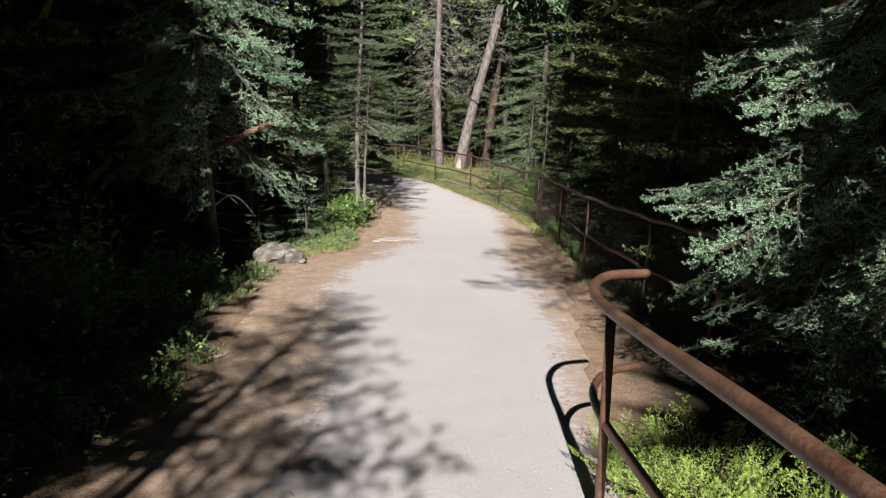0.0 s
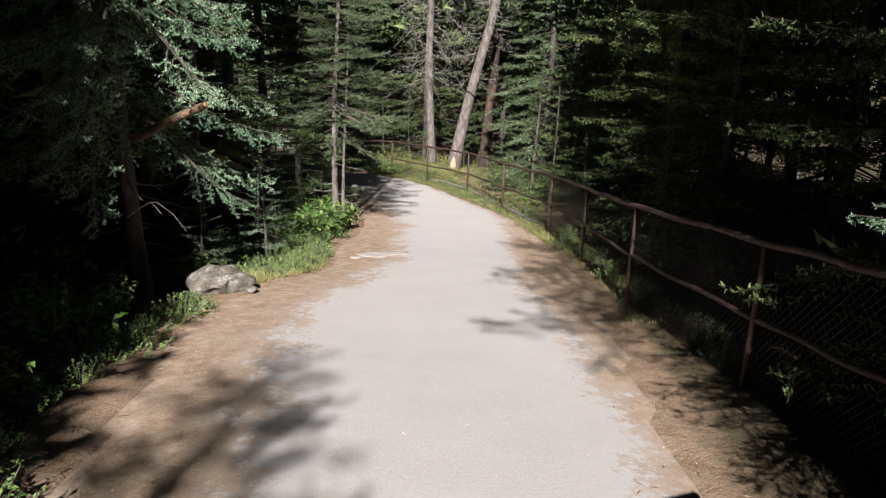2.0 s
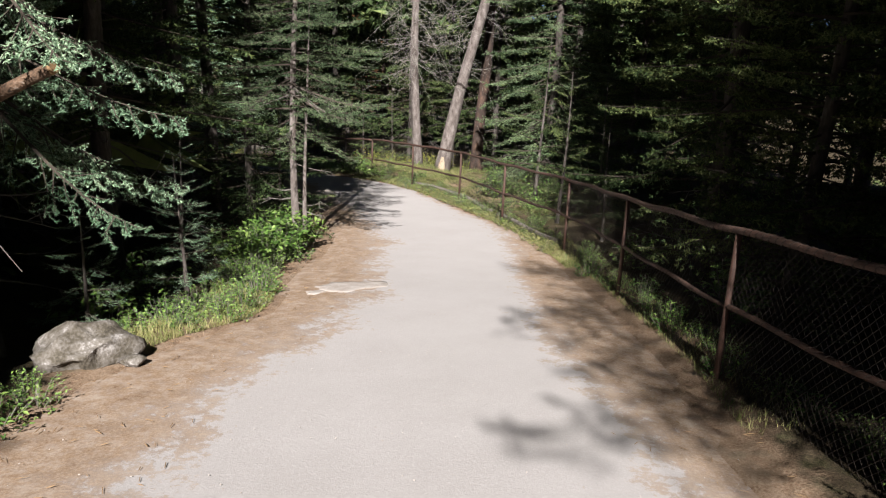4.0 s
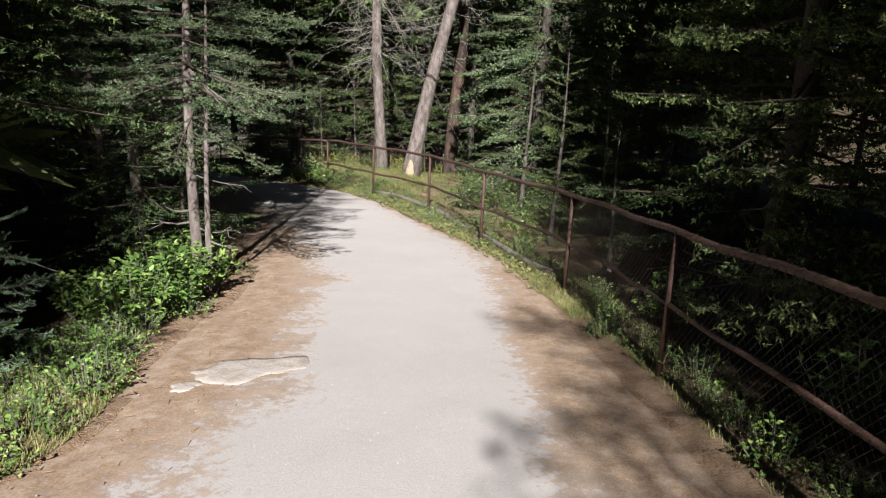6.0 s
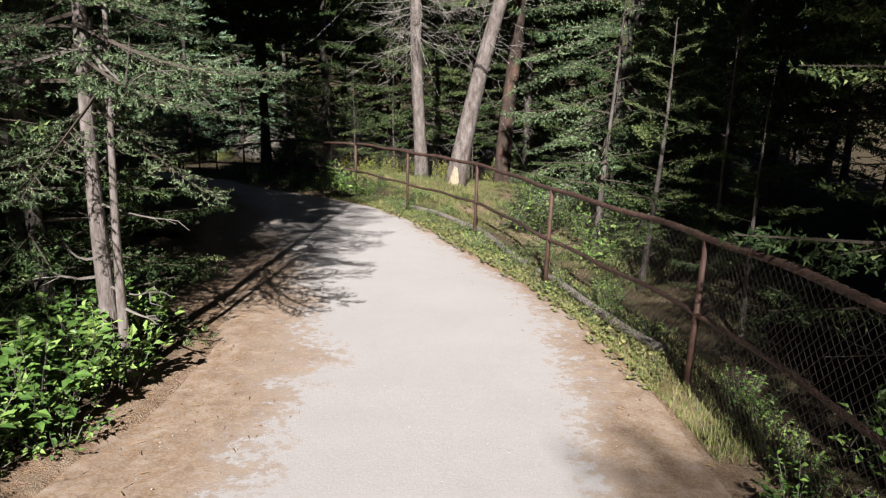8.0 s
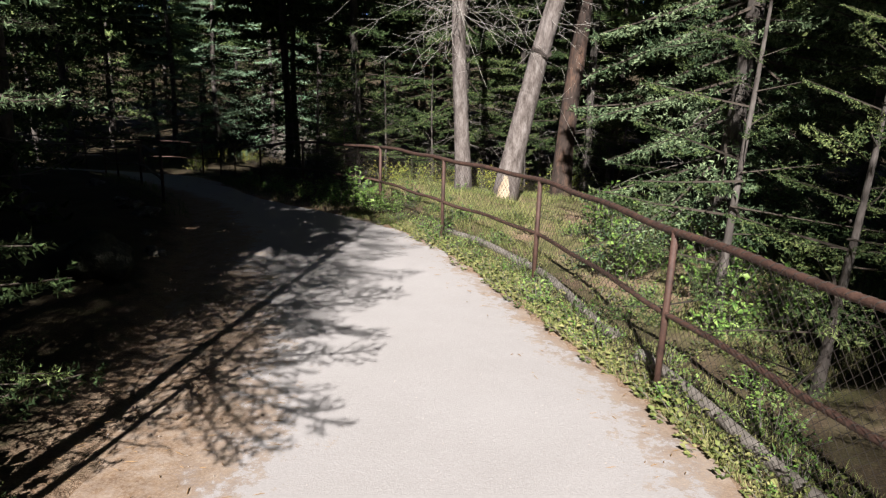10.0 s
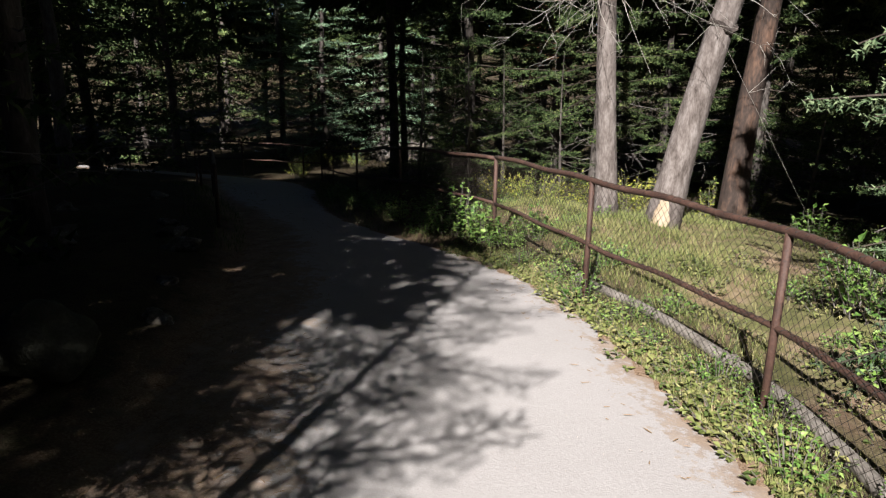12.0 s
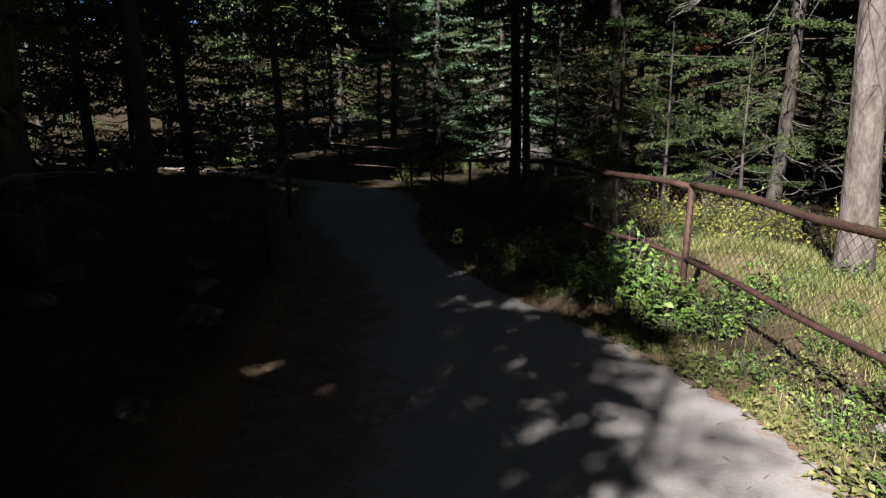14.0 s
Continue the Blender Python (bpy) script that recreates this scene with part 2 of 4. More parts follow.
# the path's left and right borders, station by station
BORDERS = [(-40, -1.5, -40, 1.3), (-12, -1.5, -12, 1.1), (-4, -1.5, -4, 0.95), (2, -1.5, 2, 0.95), (5, -1.75, 5, 1.25), (7.6, -2.15, 7.6, 1.55),
           (9.3, -1.95, 9.2, 1.75), (10.4, -1.45, 10.5, 1.8), (12.2, -1.58, 12.2, 1.82), (14, -1.4, 14, 1.75), (15.3, -1.62, 15.8, 1.45), (16.8, -2.1, 17.2, 0.95),
           (18.6, -2.7, 18.8, 0.3), (20.4, -3.4, 20.4, -0.5), (22.3, -4.4, 21.5, -1.4), (24.1, -5.8, 22.5, -2.8), (26.2, -7.3, 23.9, -4.0), (28.6, -9.0, 26.6, -5.4),
           (31, -10.6, 29.6, -6.9), (32.2, -13.5, 32.4, -9.5), (32.6, -17.5, 34.5, -17.5)]
LEFT, RIGHT = bent([(b[1], b[0], 0) for b in BORDERS], 12)[:, :2], bent([(b[3], b[2], 0) for b in BORDERS], 12)[:, :2]
MIDDLE, HALF = (LEFT + RIGHT) / 2, np.linalg.norm(LEFT - RIGHT, axis=1) / 2


def off_path(x, y):
    """Metres outside the path's border (negative on the path)."""
    pts = np.stack([np.ravel(x), np.ravel(y)], 1)
    best = np.full(len(pts), 1e9)
    for poly in (LEFT, RIGHT):
        a, b = poly[:-1], poly[1:]
        for p, q in zip(a, b):
            d = q - p
            s = np.clip(((pts - p) @ d) / (d @ d), 0, 1)
            best = np.minimum(best, np.hypot(*(pts - p - s[:, None] * d).T))
    inside = np.zeros(len(pts), bool)
    ring = np.vstack([LEFT, RIGHT[::-1]])
    for p, q in zip(ring, np.roll(ring, -1, 0)):
        hit = ((p[1] > pts[:, 1]) != (q[1] > pts[:, 1])) & (pts[:, 0] < (q[0] - p[0]) * (pts[:, 1] - p[1]) / (q[1] - p[1] + 1e-12) + p[0])
        inside ^= hit
    return np.where(inside, -best, best).reshape(np.shape(x))


def waves(x, y, k, seed):
    g = np.random.default_rng(seed)
    z = 0
    for _ in range(7):
        a, ph = g.random() * 6.28, g.random() * 6.28
        f = k * (0.6 + g.random() * 1.6)
        z = z + np.sin((np.cos(a) * x + np.sin(a) * y) * f + ph) / 7
    return z


def ground_z(x, y, d=None):
    x, y = np.asarray(x, float), np.asarray(y, float)
    d = off_path(x, y) if d is None else d
    s = np.clip(d / 1.6, 0, 1)
    s = s * s * (3 - 2 * s)
    r = np.hypot(x, y - 14)
    z = base_z(y) + s * (0.35 * waves(x, y, 0.55, 3) + 0.16 * waves(x, y, 2.2, 4)) + 0.03 * waves(x, y, 9, 5) * s
    z = z - 0.06 * (d < -0.12) + np.clip(d, 0, 0.3) * 0.15
    left = np.clip((-x - 2) / 6, 0, 1) * np.clip((18 - y) / 8, 0, 1)
    return z - 0.5 * left + np.clip(r - 75, 0, 400) * 0.05


u = np.linspace(-1, 1, 190)
v = np.linspace(-1, 1, 270)
gx = 11 * u + 9 * u ** 3 + 680 * np.sign(u) * np.abs(u) ** 9
gy = 14 + 19 * v + 22 * v ** 3 + 660 * np.sign(v) * np.abs(v) ** 11
GX, GY = np.meshgrid(gx, gy)
D = off_path(GX, GY)
GZ = ground_z(GX, GY, D)
i = np.arange(len(gy) - 1)[:, None] * len(gx)
j = np.arange(len(gx) - 1)[None]
q0, q1, q2, q3 = i + j, i + j + 1, i + j + len(gx) + 1, i + j + len(gx)
ground = part("ground", (np.stack([GX, GY, GZ], -1).reshape(-1, 3), np.concatenate([np.stack([q0, q1, q2], -1).reshape(-1, 3), np.stack([q0, q2, q3], -1).reshape(-1, 3)])), M_FLOOR, smooth=True)
tagged(ground, "dark forest floor of needles, soil and moss", "ground", kind="structure")
ground.data.attributes.new("margin", "FLOAT", "POINT").data.foreach_set("value", np.clip(D.ravel(), 0, 1).astype(np.float32))

TURF = np.clip((GX + 1.3 + (GY - 22.3) * 0.5) / 0.8, 0, 1) * np.clip((3.6 + 0.5 * waves(GX, GY, 2, 12) - GX) / 1.2, 0, 1) * np.clip((GY - 14.5) / 3, 0, 1) * np.clip((29 - GY) / 2, 0, 1) * np.clip(D / 0.3, 0, 1)
ground.data.attributes.new("turf", "FLOAT", "POINT").data.foreach_set("value", TURF.ravel().astype(np.float32))

# gravel bed with dirt margins: rows along the path, columns across it
cols = np.linspace(0, 1, 30)
L3, R3 = LEFT, RIGHT
dist = np.concatenate([[0], np.cumsum(np.linalg.norm(np.diff(MIDDLE, axis=0), axis=1))])
st = np.linspace(0, dist[-1], 620)
Lx, Ly, Rx, Ry = (np.interp(st, dist, c) for c in (L3[:, 0], L3[:, 1], R3[:, 0], R3[:, 1]))
rag_l, rag_r = (0.1 * waves(st, 0 * st, 2.6, k) + 0.07 * waves(st, 0 * st, 9, k + 1) for k in (21, 31))
PX = Lx[:, None] * (1 - cols) + Rx[:, None] * cols
PY = Ly[:, None] * (1 - cols) + Ry[:, None] * cols
edge = np.abs(cols * 2 - 1) ** 6
PX = PX + np.where(cols < 0.5, rag_l[:, None] - 0.06, rag_r[:, None] + 0.06) * edge
PZ = base_z(PY) + 0.012 + 0.012 * waves(PX, PY, 1.3, 8) + 0.003 * waves(PX, PY, 7, 9) - 0.035 * edge
width = np.hypot(Rx - Lx, Ry - Ly)[:, None]
from_left, from_right = cols * width, (1 - cols) * width
# the dirt margin is wider on the left, and fades in the bend
lm = np.interp(Ly, (-40, 4, 5.6, 7.8, 9, 10.4, 12.2, 13, 14.6, 16.5, 19, 40), (0.6, 0.75, 0.85, 0.9, 0.95, 0.7, 1.05, 0.9, 0.75, 0.8, 0.7, 0.6))[:, None]
rm = np.interp(Ry, (-40, 3, 7, 10, 12, 13.2, 15.2, 16.2, 17.6, 21, 40), (0.1, 0.1, 0.35, 0.85, 0.83, 0.7, 0.35, 0.3, 0.2, 0.15, 0.2))[:, None]
MARGIN = np.clip(np.maximum(0.5 + (lm - from_left) * 0.9, 0.5 + (rm - from_right) * 1.2), 0, 1)
i = np.arange(len(st) - 1)[:, None] * len(cols)
j = np.arange(len(cols) - 1)[None]
q0, q1, q2, q3 = i + j, i + j + 1, i + j + len(cols) + 1, i + j + len(cols)
path = part("path", (np.stack([PX, PY, PZ], -1).reshape(-1, 3), np.concatenate([np.stack([q0, q1, q2], -1).reshape(-1, 3), np.stack([q0, q2, q3], -1).reshape(-1, 3)])), M_PATH, smooth=True)
tagged(path, "pale gravel footpath with brown dirt margins", "path", kind="structure")
path.data.attributes.new("margin", "FLOAT", "POINT").data.foreach_set("value", MARGIN.ravel().astype(np.float32))


def z_at(x, y):
    return float(ground_z(np.array([x]), np.array([y]))[0])


# ---------------------------------------------------------------- conifers
def needles(rng, a, b, per_metre, length, width, spread=0.8):
    """Needles round the twigs that run from the points a to the points b."""
    a, b = np.atleast_2d(a), np.atleast_2d(b)
    n = np.maximum(2, (np.linalg.norm(b - a, axis=1) * per_metre).astype(int))
    k = np.repeat(np.arange(len(a)), n)
    s = rng.random(len(k))[:, None]
    p = a[k] * (1 - s) + b[k] * s
    d = (b - a)[k]
    d /= np.linalg.norm(d, axis=1)[:, None] + 1e-9
    o = rng.normal(size=d.shape)
    o -= (o * d).sum(1)[:, None] * d
    o /= np.linalg.norm(o, axis=1)[:, None] + 1e-9
    w = d * (0.5 + 0.4 * rng.random((len(d), 1))) + o * spread
    w /= np.linalg.norm(w, axis=1)[:, None]
    side = np.cross(w, rng.normal(size=d.shape))
    side /= np.linalg.norm(side, axis=1)[:, None] + 1e-9
    ln = length * (0.7 + 0.5 * rng.random((len(d), 1)))
    v = np.stack([p - side * width / 2, p + side * width / 2, p + w * ln], 1).reshape(-1, 3)
    return v, np.arange(len(v)).reshape(-1, 3)


def spray(rng, length, pairs, side, per_metre, n_len, n_wid, droop, hang, subs, twigs=True):
    """One bough along +x: its needles and its wood."""
    s = np.linspace(0, 1, 9)
    lift = rng.normal() * 0.03
    axis = np.stack([s * length, 0.06 * length * np.sin(s * 3 + rng.random() * 6), length * (-droop * s ** 1.5 + droop * 0.5 * s ** 4 + lift * s)], 1)
    wood = [tube(axis if twigs else axis[::4], (0.011 * length, 0.003), 3, caps=False)]
    ta, tb = [axis[4:-1]], [axis[5:]]
    for i in range(pairs):
        for sg in (-1, 1):
            f = min(0.99, 0.16 + 0.83 * (i + rng.random() * 0.7) / pairs)
            p = np.array([np.interp(f, s, axis[:, c]) for c in range(3)])
            ln = side * (0.25 + 0.9 * (1 - f) ** 0.8) * (0.6 + 0.6 * rng.random()) * (0.55 + 0.45 * min(1, f * 3))
            ang = radians(44 + 24 * rng.random())
            w = np.array([math.cos(ang), sg * math.sin(ang), -hang * (0.4 + rng.random()) + 0.1])
            w /= np.linalg.norm(w)
            across = np.array([-w[1], w[0], 0.25 * rng.normal()])
            across /= np.linalg.norm(across)
            # the twig sags, swings forward and turns up at its tip
            k = np.linspace(0, 1, 5)[:, None]
            line = p + w * ln * k + np.array([0.25, 0, 0]) * ln * k ** 2 + across * 0.12 * ln * rng.normal() * np.sin(k * 3) + np.array([0, 0, 1.0]) * ln * (-0.35 * hang * k + (0.3 + 0.25 * hang) * k ** 3 * (0.4 + rng.random()))
            ta.append(np.vstack([line[0] * 0.7 + line[1] * 0.3, line[1:-1]])), tb.append(line[1:])
            if twigs:
                wood.append(tube(line[::2], (0.004, 0.0015), 3, caps=False))
            for q in range(subs):
                g = 0.2 + 0.75 * (q + rng.random() * 0.6) / subs
                c = np.array([np.interp(g, k[:, 0], line[:, j]) for j in range(3)])
                x = w * 0.85 + across * (1 if q % 2 else -1) * (0.6 + 0.5 * rng.random()) + rng.normal(size=3) * (0.15, 0.15, 0.25)
                x[2] -= hang * 0.45
                x *= ln * (0.2 + 0.22 * rng.random()) * (1.25 - g * 0.6) / np.linalg.norm(x)
                mid = c + x * 0.55 - np.array([0, 0, 0.006])
                ta.append(np.stack([c, mid])), tb.append(np.stack([mid, c + x + np.array([0, 0, 0.02])]))
    return needles(rng, np.vstack(ta), np.vstack(tb), per_metre, n_len, n_wid), joined(wood)


BOUGH_MESHES = {}


def bough_part(tree, sprays, leafy, woody, needle_mat, m):
    """One bough of a tree with its foliage; boughs of one shape share their meshes."""
    key = (id(leafy[0]), needle_mat.name)
    if key not in BOUGH_MESHES:
        first = part("bough", woody, M_BOUGH, tree)
        green = part("foliage", leafy, needle_mat, first)
        BOUGH_MESHES[key] = first.data, green.data
    else:
        first = new("bough", BOUGH_MESHES[key][0])
        first.parent = tree
        green = new("foliage", BOUGH_MESHES[key][1])
        green.parent = first
    first.matrix_basis = m


def spruce(name, label, seed, height, radius, low, girth, sprays, coarse, split, boughs, needle_mat, bark, pitch=-8.0, dead=14, group="spruces of the wood", lean=(0, 0), face=None, top_pitch=30.0, base_boughs=0.0, taper=0.75, single=False):
    """A spruce: tapered trunk, whorls of boughs from the height low to the tip, dead twigs under them."""
    rng = np.random.default_rng(seed)
    ob = thing(name, label, "tree", group)
    h = np.linspace(-0.35, height, 22)
    tx, ty = lean[0] * h + 0.04 * np.sin(h * 1.1 + seed), lean[1] * h + 0.04 * np.cos(h * 0.9 + seed)
    flare = 1 + 0.45 * np.exp(-np.maximum(h, 0) * 3)
    part("trunk", tube(np.stack([tx, ty, h], 1), girth / 2 * flare * np.clip(1 - h / height, 0.04, 1) ** 0.8, 10, 0.06, rng), bark, ob, smooth=True)
    nv, wv = [], []
    for i in range(boughs):
        f = ((i + rng.random()) / boughs) ** 0.92
        z = low + (height - low) * f
        reach = radius * ((1 - f) ** taper * (0.6 + 0.4 * min(1, f * 8 + base_boughs)) + 0.05) * (0.72 + 0.45 * rng.random())
        az = i * 2.39996 + rng.normal() * 0.25
        if face is not None and rng.random() < 0.55:
            az = face + rng.normal() * 0.8
        (vn, fn), (vw, fw), nominal = (sprays if z < split else coarse)[rng.integers(4)]
        k = reach / nominal
        tilt = radians(pitch * (1 - f) + top_pitch * f + rng.normal() * 6)
        m = np.array(Matrix.Rotation(az, 3, "Z") @ Matrix.Rotation(-tilt, 3, "Y") @ Matrix.Rotation(rng.normal() * 0.15, 3, "X")) * k
        at = np.array([np.interp(z, h, tx), np.interp(z, h, ty), z])
        if single and z < split:
            m4 = Matrix(m.tolist()).to_4x4()
            m4.translation = at
            bough_part(ob, sprays, (vn, fn), (vw, fw), needle_mat, m4)
        else:
            nv.append((vn @ m.T + at, fn)), wv.append((vw @ m.T + at, fw))
    if nv:
        tagged(part("crown", joined(nv), needle_mat, ob), kind="stuff")
        tagged(part("branchwork", joined(wv), M_BOUGH, ob), kind="stuff")
    if dead:
        tagged(part("deadwood", dead_twigs(rng, dead, 0.5, max(low, 1.2) + 0.8, girth, radius * 0.6, h, tx, ty), M_TWIG, ob, "bare grey dead twigs"), kind="stuff")
    return ob


def dead_twigs(rng, n, z0, z1, girth, reach, h, tx, ty, curl=0.25, forks=3, thick=0.011):
    out = []
    for _ in range(n):
        z, az, ln = z0 + (z1 - z0) * rng.random(), rng.random() * 6.283, reach * (0.35 + 0.65 * rng.random())
        c, s = math.cos(az), math.sin(az)
        x0, y0 = np.interp(z, h, tx) + c * girth * 0.4, np.interp(z, h, ty) + s * girth * 0.4
        k = np.linspace(0, 1, 6)
        bend = rng.normal() * curl
        p = np.stack([x0 + c * ln * k - s * bend * k * k * ln, y0 + s * ln * k + c * bend * k * k * ln, z + ln * (-0.35 * k + (0.25 + curl * rng.normal()) * k * k)], 1)
        out.append(tube(p, (thick, thick * 0.3), 3, caps=False))
        for _ in range(forks):
            a = p[rng.integers(2, 6)]
            w = rng.normal(size=3) * 0.6 + np.array([c, s, -0.3])
            w *= ln * 0.35 / np.linalg.norm(w)
            out.append(tube([a, a + w * 0.5 + rng.normal(size=3) * 0.02, a + w], (thick * 0.5, thick * 0.2), 3, caps=False))
    return joined(out)


def set_of(seed, n, length, *rest):
    rng = np.random.default_rng(seed)
    return [(*spray(rng, length, *rest), length) for _ in range(n)]


#                       length pairs side  /m  needle      droop hang subs
NEAR = set_of(11, 4, 1.2, 11, 0.36, 560, 0.0135, 0.0036, 0.22, 0.5, 6)
HANG = set_of(12, 4, 1.3, 12, 0.36, 330, 0.018, 0.0055, 0.3, 0.75, 6)
SOFT = set_of(16, 4, 1.2, 11, 0.36, 200, 0.021, 0.0072, 0.16, 0.35, 4)
MIDS = set_of(13, 4, 1.4, 10, 0.42, 66, 0.036, 0.0145, 0.15, 0.42, 4, False)
FARS = set_of(14, 4, 1.6, 7, 0.6, 33, 0.1, 0.037, 0.15, 0.5, 0, False)
WIDE = set_of(15, 4, 1.8, 5, 0.8, 8, 0.42, 0.17, 0.15, 0.4, 0, False)


def stand(ob, x, y, turn=0.0, scale=1.0, sink=0.03):
    ob.matrix_basis = pose(x, y, z_at(x, y) - sink, 0, 0, turn) @ Matrix.Scale(scale, 4)
    return ob


def copied(ob, x, y, turn=0.0, scale=1.0, sink=0.03):
    c = copy_thing(ob, Matrix())
    c.matrix_basis = pose(x, y, z_at(x, y) - sink, 0, 0, turn) @ Matrix.Scale(scale, 4)
    return c


# the spruces beside the path
BESIDE = "spruces beside the path"
stand(spruce("spruce_tree", "blue-green young spruce with dense boughs down to the railing", 1, 9.2, 1.35, 0.5, 0.16, NEAR, MIDS, 3.2, 290, M_BLUE, M_BARK, -24, 8, BESIDE, face=radians(225), top_pitch=15.0, base_boughs=0.0, taper=0.62, single=True), 2.53, 3.85)
stand(spruce("spruce_tree", "old spruce with hanging grey-green boughs over the rock", 2, 10.5, 1.95, 2.0, 0.22, HANG, FARS, 4.6, 170, M_BLUE, M_BARK, -22, 18, BESIDE, face=radians(-40), base_boughs=0.6, taper=1.15, single=True), -3.4, 9.7)
stand(spruce("spruce_tree", "slender spruce with bare pale lower trunk behind a leafy shrub", 3, 6.7, 1.32, 1.65, 0.1, SOFT, MIDS, 3.8, 160, M_SUNNEEDLE, M_PALEBARK, -10, 12, BESIDE, base_boughs=0.7, single=True), -1.77, 13.95)
stand(spruce("spruce_tree", "thin young spruce stem with a sparse crown", 4, 3.6, 0.5, 1.4, 0.06, SOFT, MIDS, 5, 12, M_SUNNEEDLE, M_PALEBARK, -10, 4, BESIDE, single=True), -1.6, 13.8)
stand(spruce("spruce_tree", "full spruce with sunlit boughs behind the wire fence", 5, 11, 1.65, 0.5, 0.2, MIDS, WIDE, 4.5, 240, M_SUNNEEDLE, M_BARK, -20, 10, BESIDE, base_boughs=0.7, single=True), 2.6, 19.6)
# the dark needle tone stands in for the shade on this tree
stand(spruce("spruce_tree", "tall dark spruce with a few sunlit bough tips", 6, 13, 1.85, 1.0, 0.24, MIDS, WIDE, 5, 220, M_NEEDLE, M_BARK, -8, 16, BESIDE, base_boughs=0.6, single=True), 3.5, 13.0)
# three spruces added out of view, only for their shade on path and bank
stand(spruce("spruce_tree", "unseen spruce added behind the start to shade the path", 7, 7.3, 2.25, 1.2, 0.2, FARS, FARS, 3.5, 150, M_NEEDLE, M_BARK, -8, 10, BESIDE, base_boughs=0.6), -1.75, -3.5)
stand(spruce("spruce_tree", "unseen young spruce added to shade the bank beside the path", 17, 6.4, 1.6, 0.6, 0.16, WIDE, WIDE, 5, 130, M_NEEDLE, M_BARK, -8, 0, BESIDE, base_boughs=0.6), -3.15, -0.6)
stand(spruce("spruce_tree", "unseen young spruce added to shade the bank beside the path", 18, 5.0, 1.3, 0.4, 0.14, WIDE, WIDE, 5, 110, M_NEEDLE, M_BARK, -8, 0, BESIDE, base_boughs=0.6), -3.35, 1.5)
# made-up spruce whose crown darkens the ground in the bend
stand(spruce("spruce_tree", "dense dark spruce added in the bend to shade the path", 19, 11.5, 1.7, 2.7, 0.18, MIDS, FARS, 4.5, 84, M_NEEDLE, M_BARK, -8, 12, BESIDE, base_boughs=0.6), -3.35, 15.4)
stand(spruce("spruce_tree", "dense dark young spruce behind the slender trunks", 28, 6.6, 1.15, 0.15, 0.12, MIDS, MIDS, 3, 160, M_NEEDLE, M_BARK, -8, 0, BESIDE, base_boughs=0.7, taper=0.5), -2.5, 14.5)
# invented pine behind the first camera; its high crown dapples the path
stand(spruce("pine_tree", "unseen tall pine added to cast shade from behind the handrail", 16, 14.5, 1.75, 6.1, 0.3, FARS, FARS, 5, 120, M_NEEDLE, M_REDBARK, -4, 0, BESIDE, base_boughs=0.8), 1.6, -1.2)


# added shade casters for the right side; the second is out of view
stand(spruce("spruce_tree", "dense dark spruce added behind the fence to cast shade", 22, 9.5, 1.6, 0.25, 0.18, MIDS, WIDE, 3, 130, M_NEEDLE, M_BARK, -6, 0, BESIDE, base_boughs=0.7, taper=0.6), 3.35, 6.1)
stand(spruce("spruce_tree", "unseen tall spruce added to shade the handrail side", 25, 15, 2.2, 0.9, 0.24, WIDE, WIDE, 5, 190, M_NEEDLE, M_BARK, -8, 0, BESIDE, base_boughs=0.7, taper=0.5), 4.3, 2.0)
stand(spruce("spruce_tree", "dark young spruce added behind the wire fence to cast shade", 24, 8.4, 1.6, 0.3, 0.16, MIDS, WIDE, 4, 150, M_NEEDLE, M_BARK, -6, 4, BESIDE, base_boughs=0.7, taper=0.5), 3.65, 11.2)


# old trunks beyond the fence
def old_trunk(label, seed, x, y, girth, lean, height, bark, low, twigs, curl, boughs=60):
    ob = spruce("pine_tree", label, seed, height, 1.7, low, girth, MIDS, WIDE, 5, boughs, M_NEEDLE, bark, -4, 0, "old trees beyond the fence", lean)
    rng = np.random.default_rng(seed)
    h = np.linspace(0, height, 22)
    tagged(part("deadwood", dead_twigs(rng, twigs, 2.6, 6.2, girth, 1.2, h, lean[0] * h, lean[1] * h, curl, 9, 0.0048), M_PALETWIG, ob, "tangled lichen-grey dead twigs"), kind="stuff")
    return stand(ob, x, y)


old_trunk("straight old pine trunk with pale grey bark", 8, -0.27, 23.55, 0.25, (-0.035, 0), 15, M_PALEBARK, 10, 150, 0.9, 26)
old_trunk("leaning old pine trunk with pale grey bark", 9, 0.42, 23.9, 0.36, (0.21, 0), 13, M_PALEBARK, 9.5, 50, 0.7, 20)
def bare_patch(tree, radius, lean, z0, z1):
    """Pale bare wood where the bark is gone, proud of the trunk by a few millimetres."""
    g = np.random.default_rng(4)
    zs, a = np.linspace(z0, z1, 9), np.linspace(radians(-132), radians(-80), 10)
    cut = 0.25 * np.sin(zs * 9) + 0.12 * g.normal(size=9)
    v = []
    for z, c in zip(zs, cut):
        w = (1 - ((z - z0) / (z1 - z0)) ** 2 * 0.7)
        r = radius * (1 + 0.45 * math.exp(-z * 3)) + 0.014
        mid = radians(-105) + 0.3 * c
        b = mid + (a - a.mean()) * w
        v += [(lean * z + 0.004 + r * math.cos(t), r * math.sin(t) - 0.04, z) for t in b]
    f = [t for i in range(8) for j in range(9) for t in ((i * 10 + j, i * 10 + j + 1, i * 10 + j + 11), (i * 10 + j, i * 10 + j + 11, i * 10 + j + 10))]
    part("bare_wood", (np.array(v), np.array(f)), M_BAREWOOD, tree, "pale bare wood where bark is missing", True)


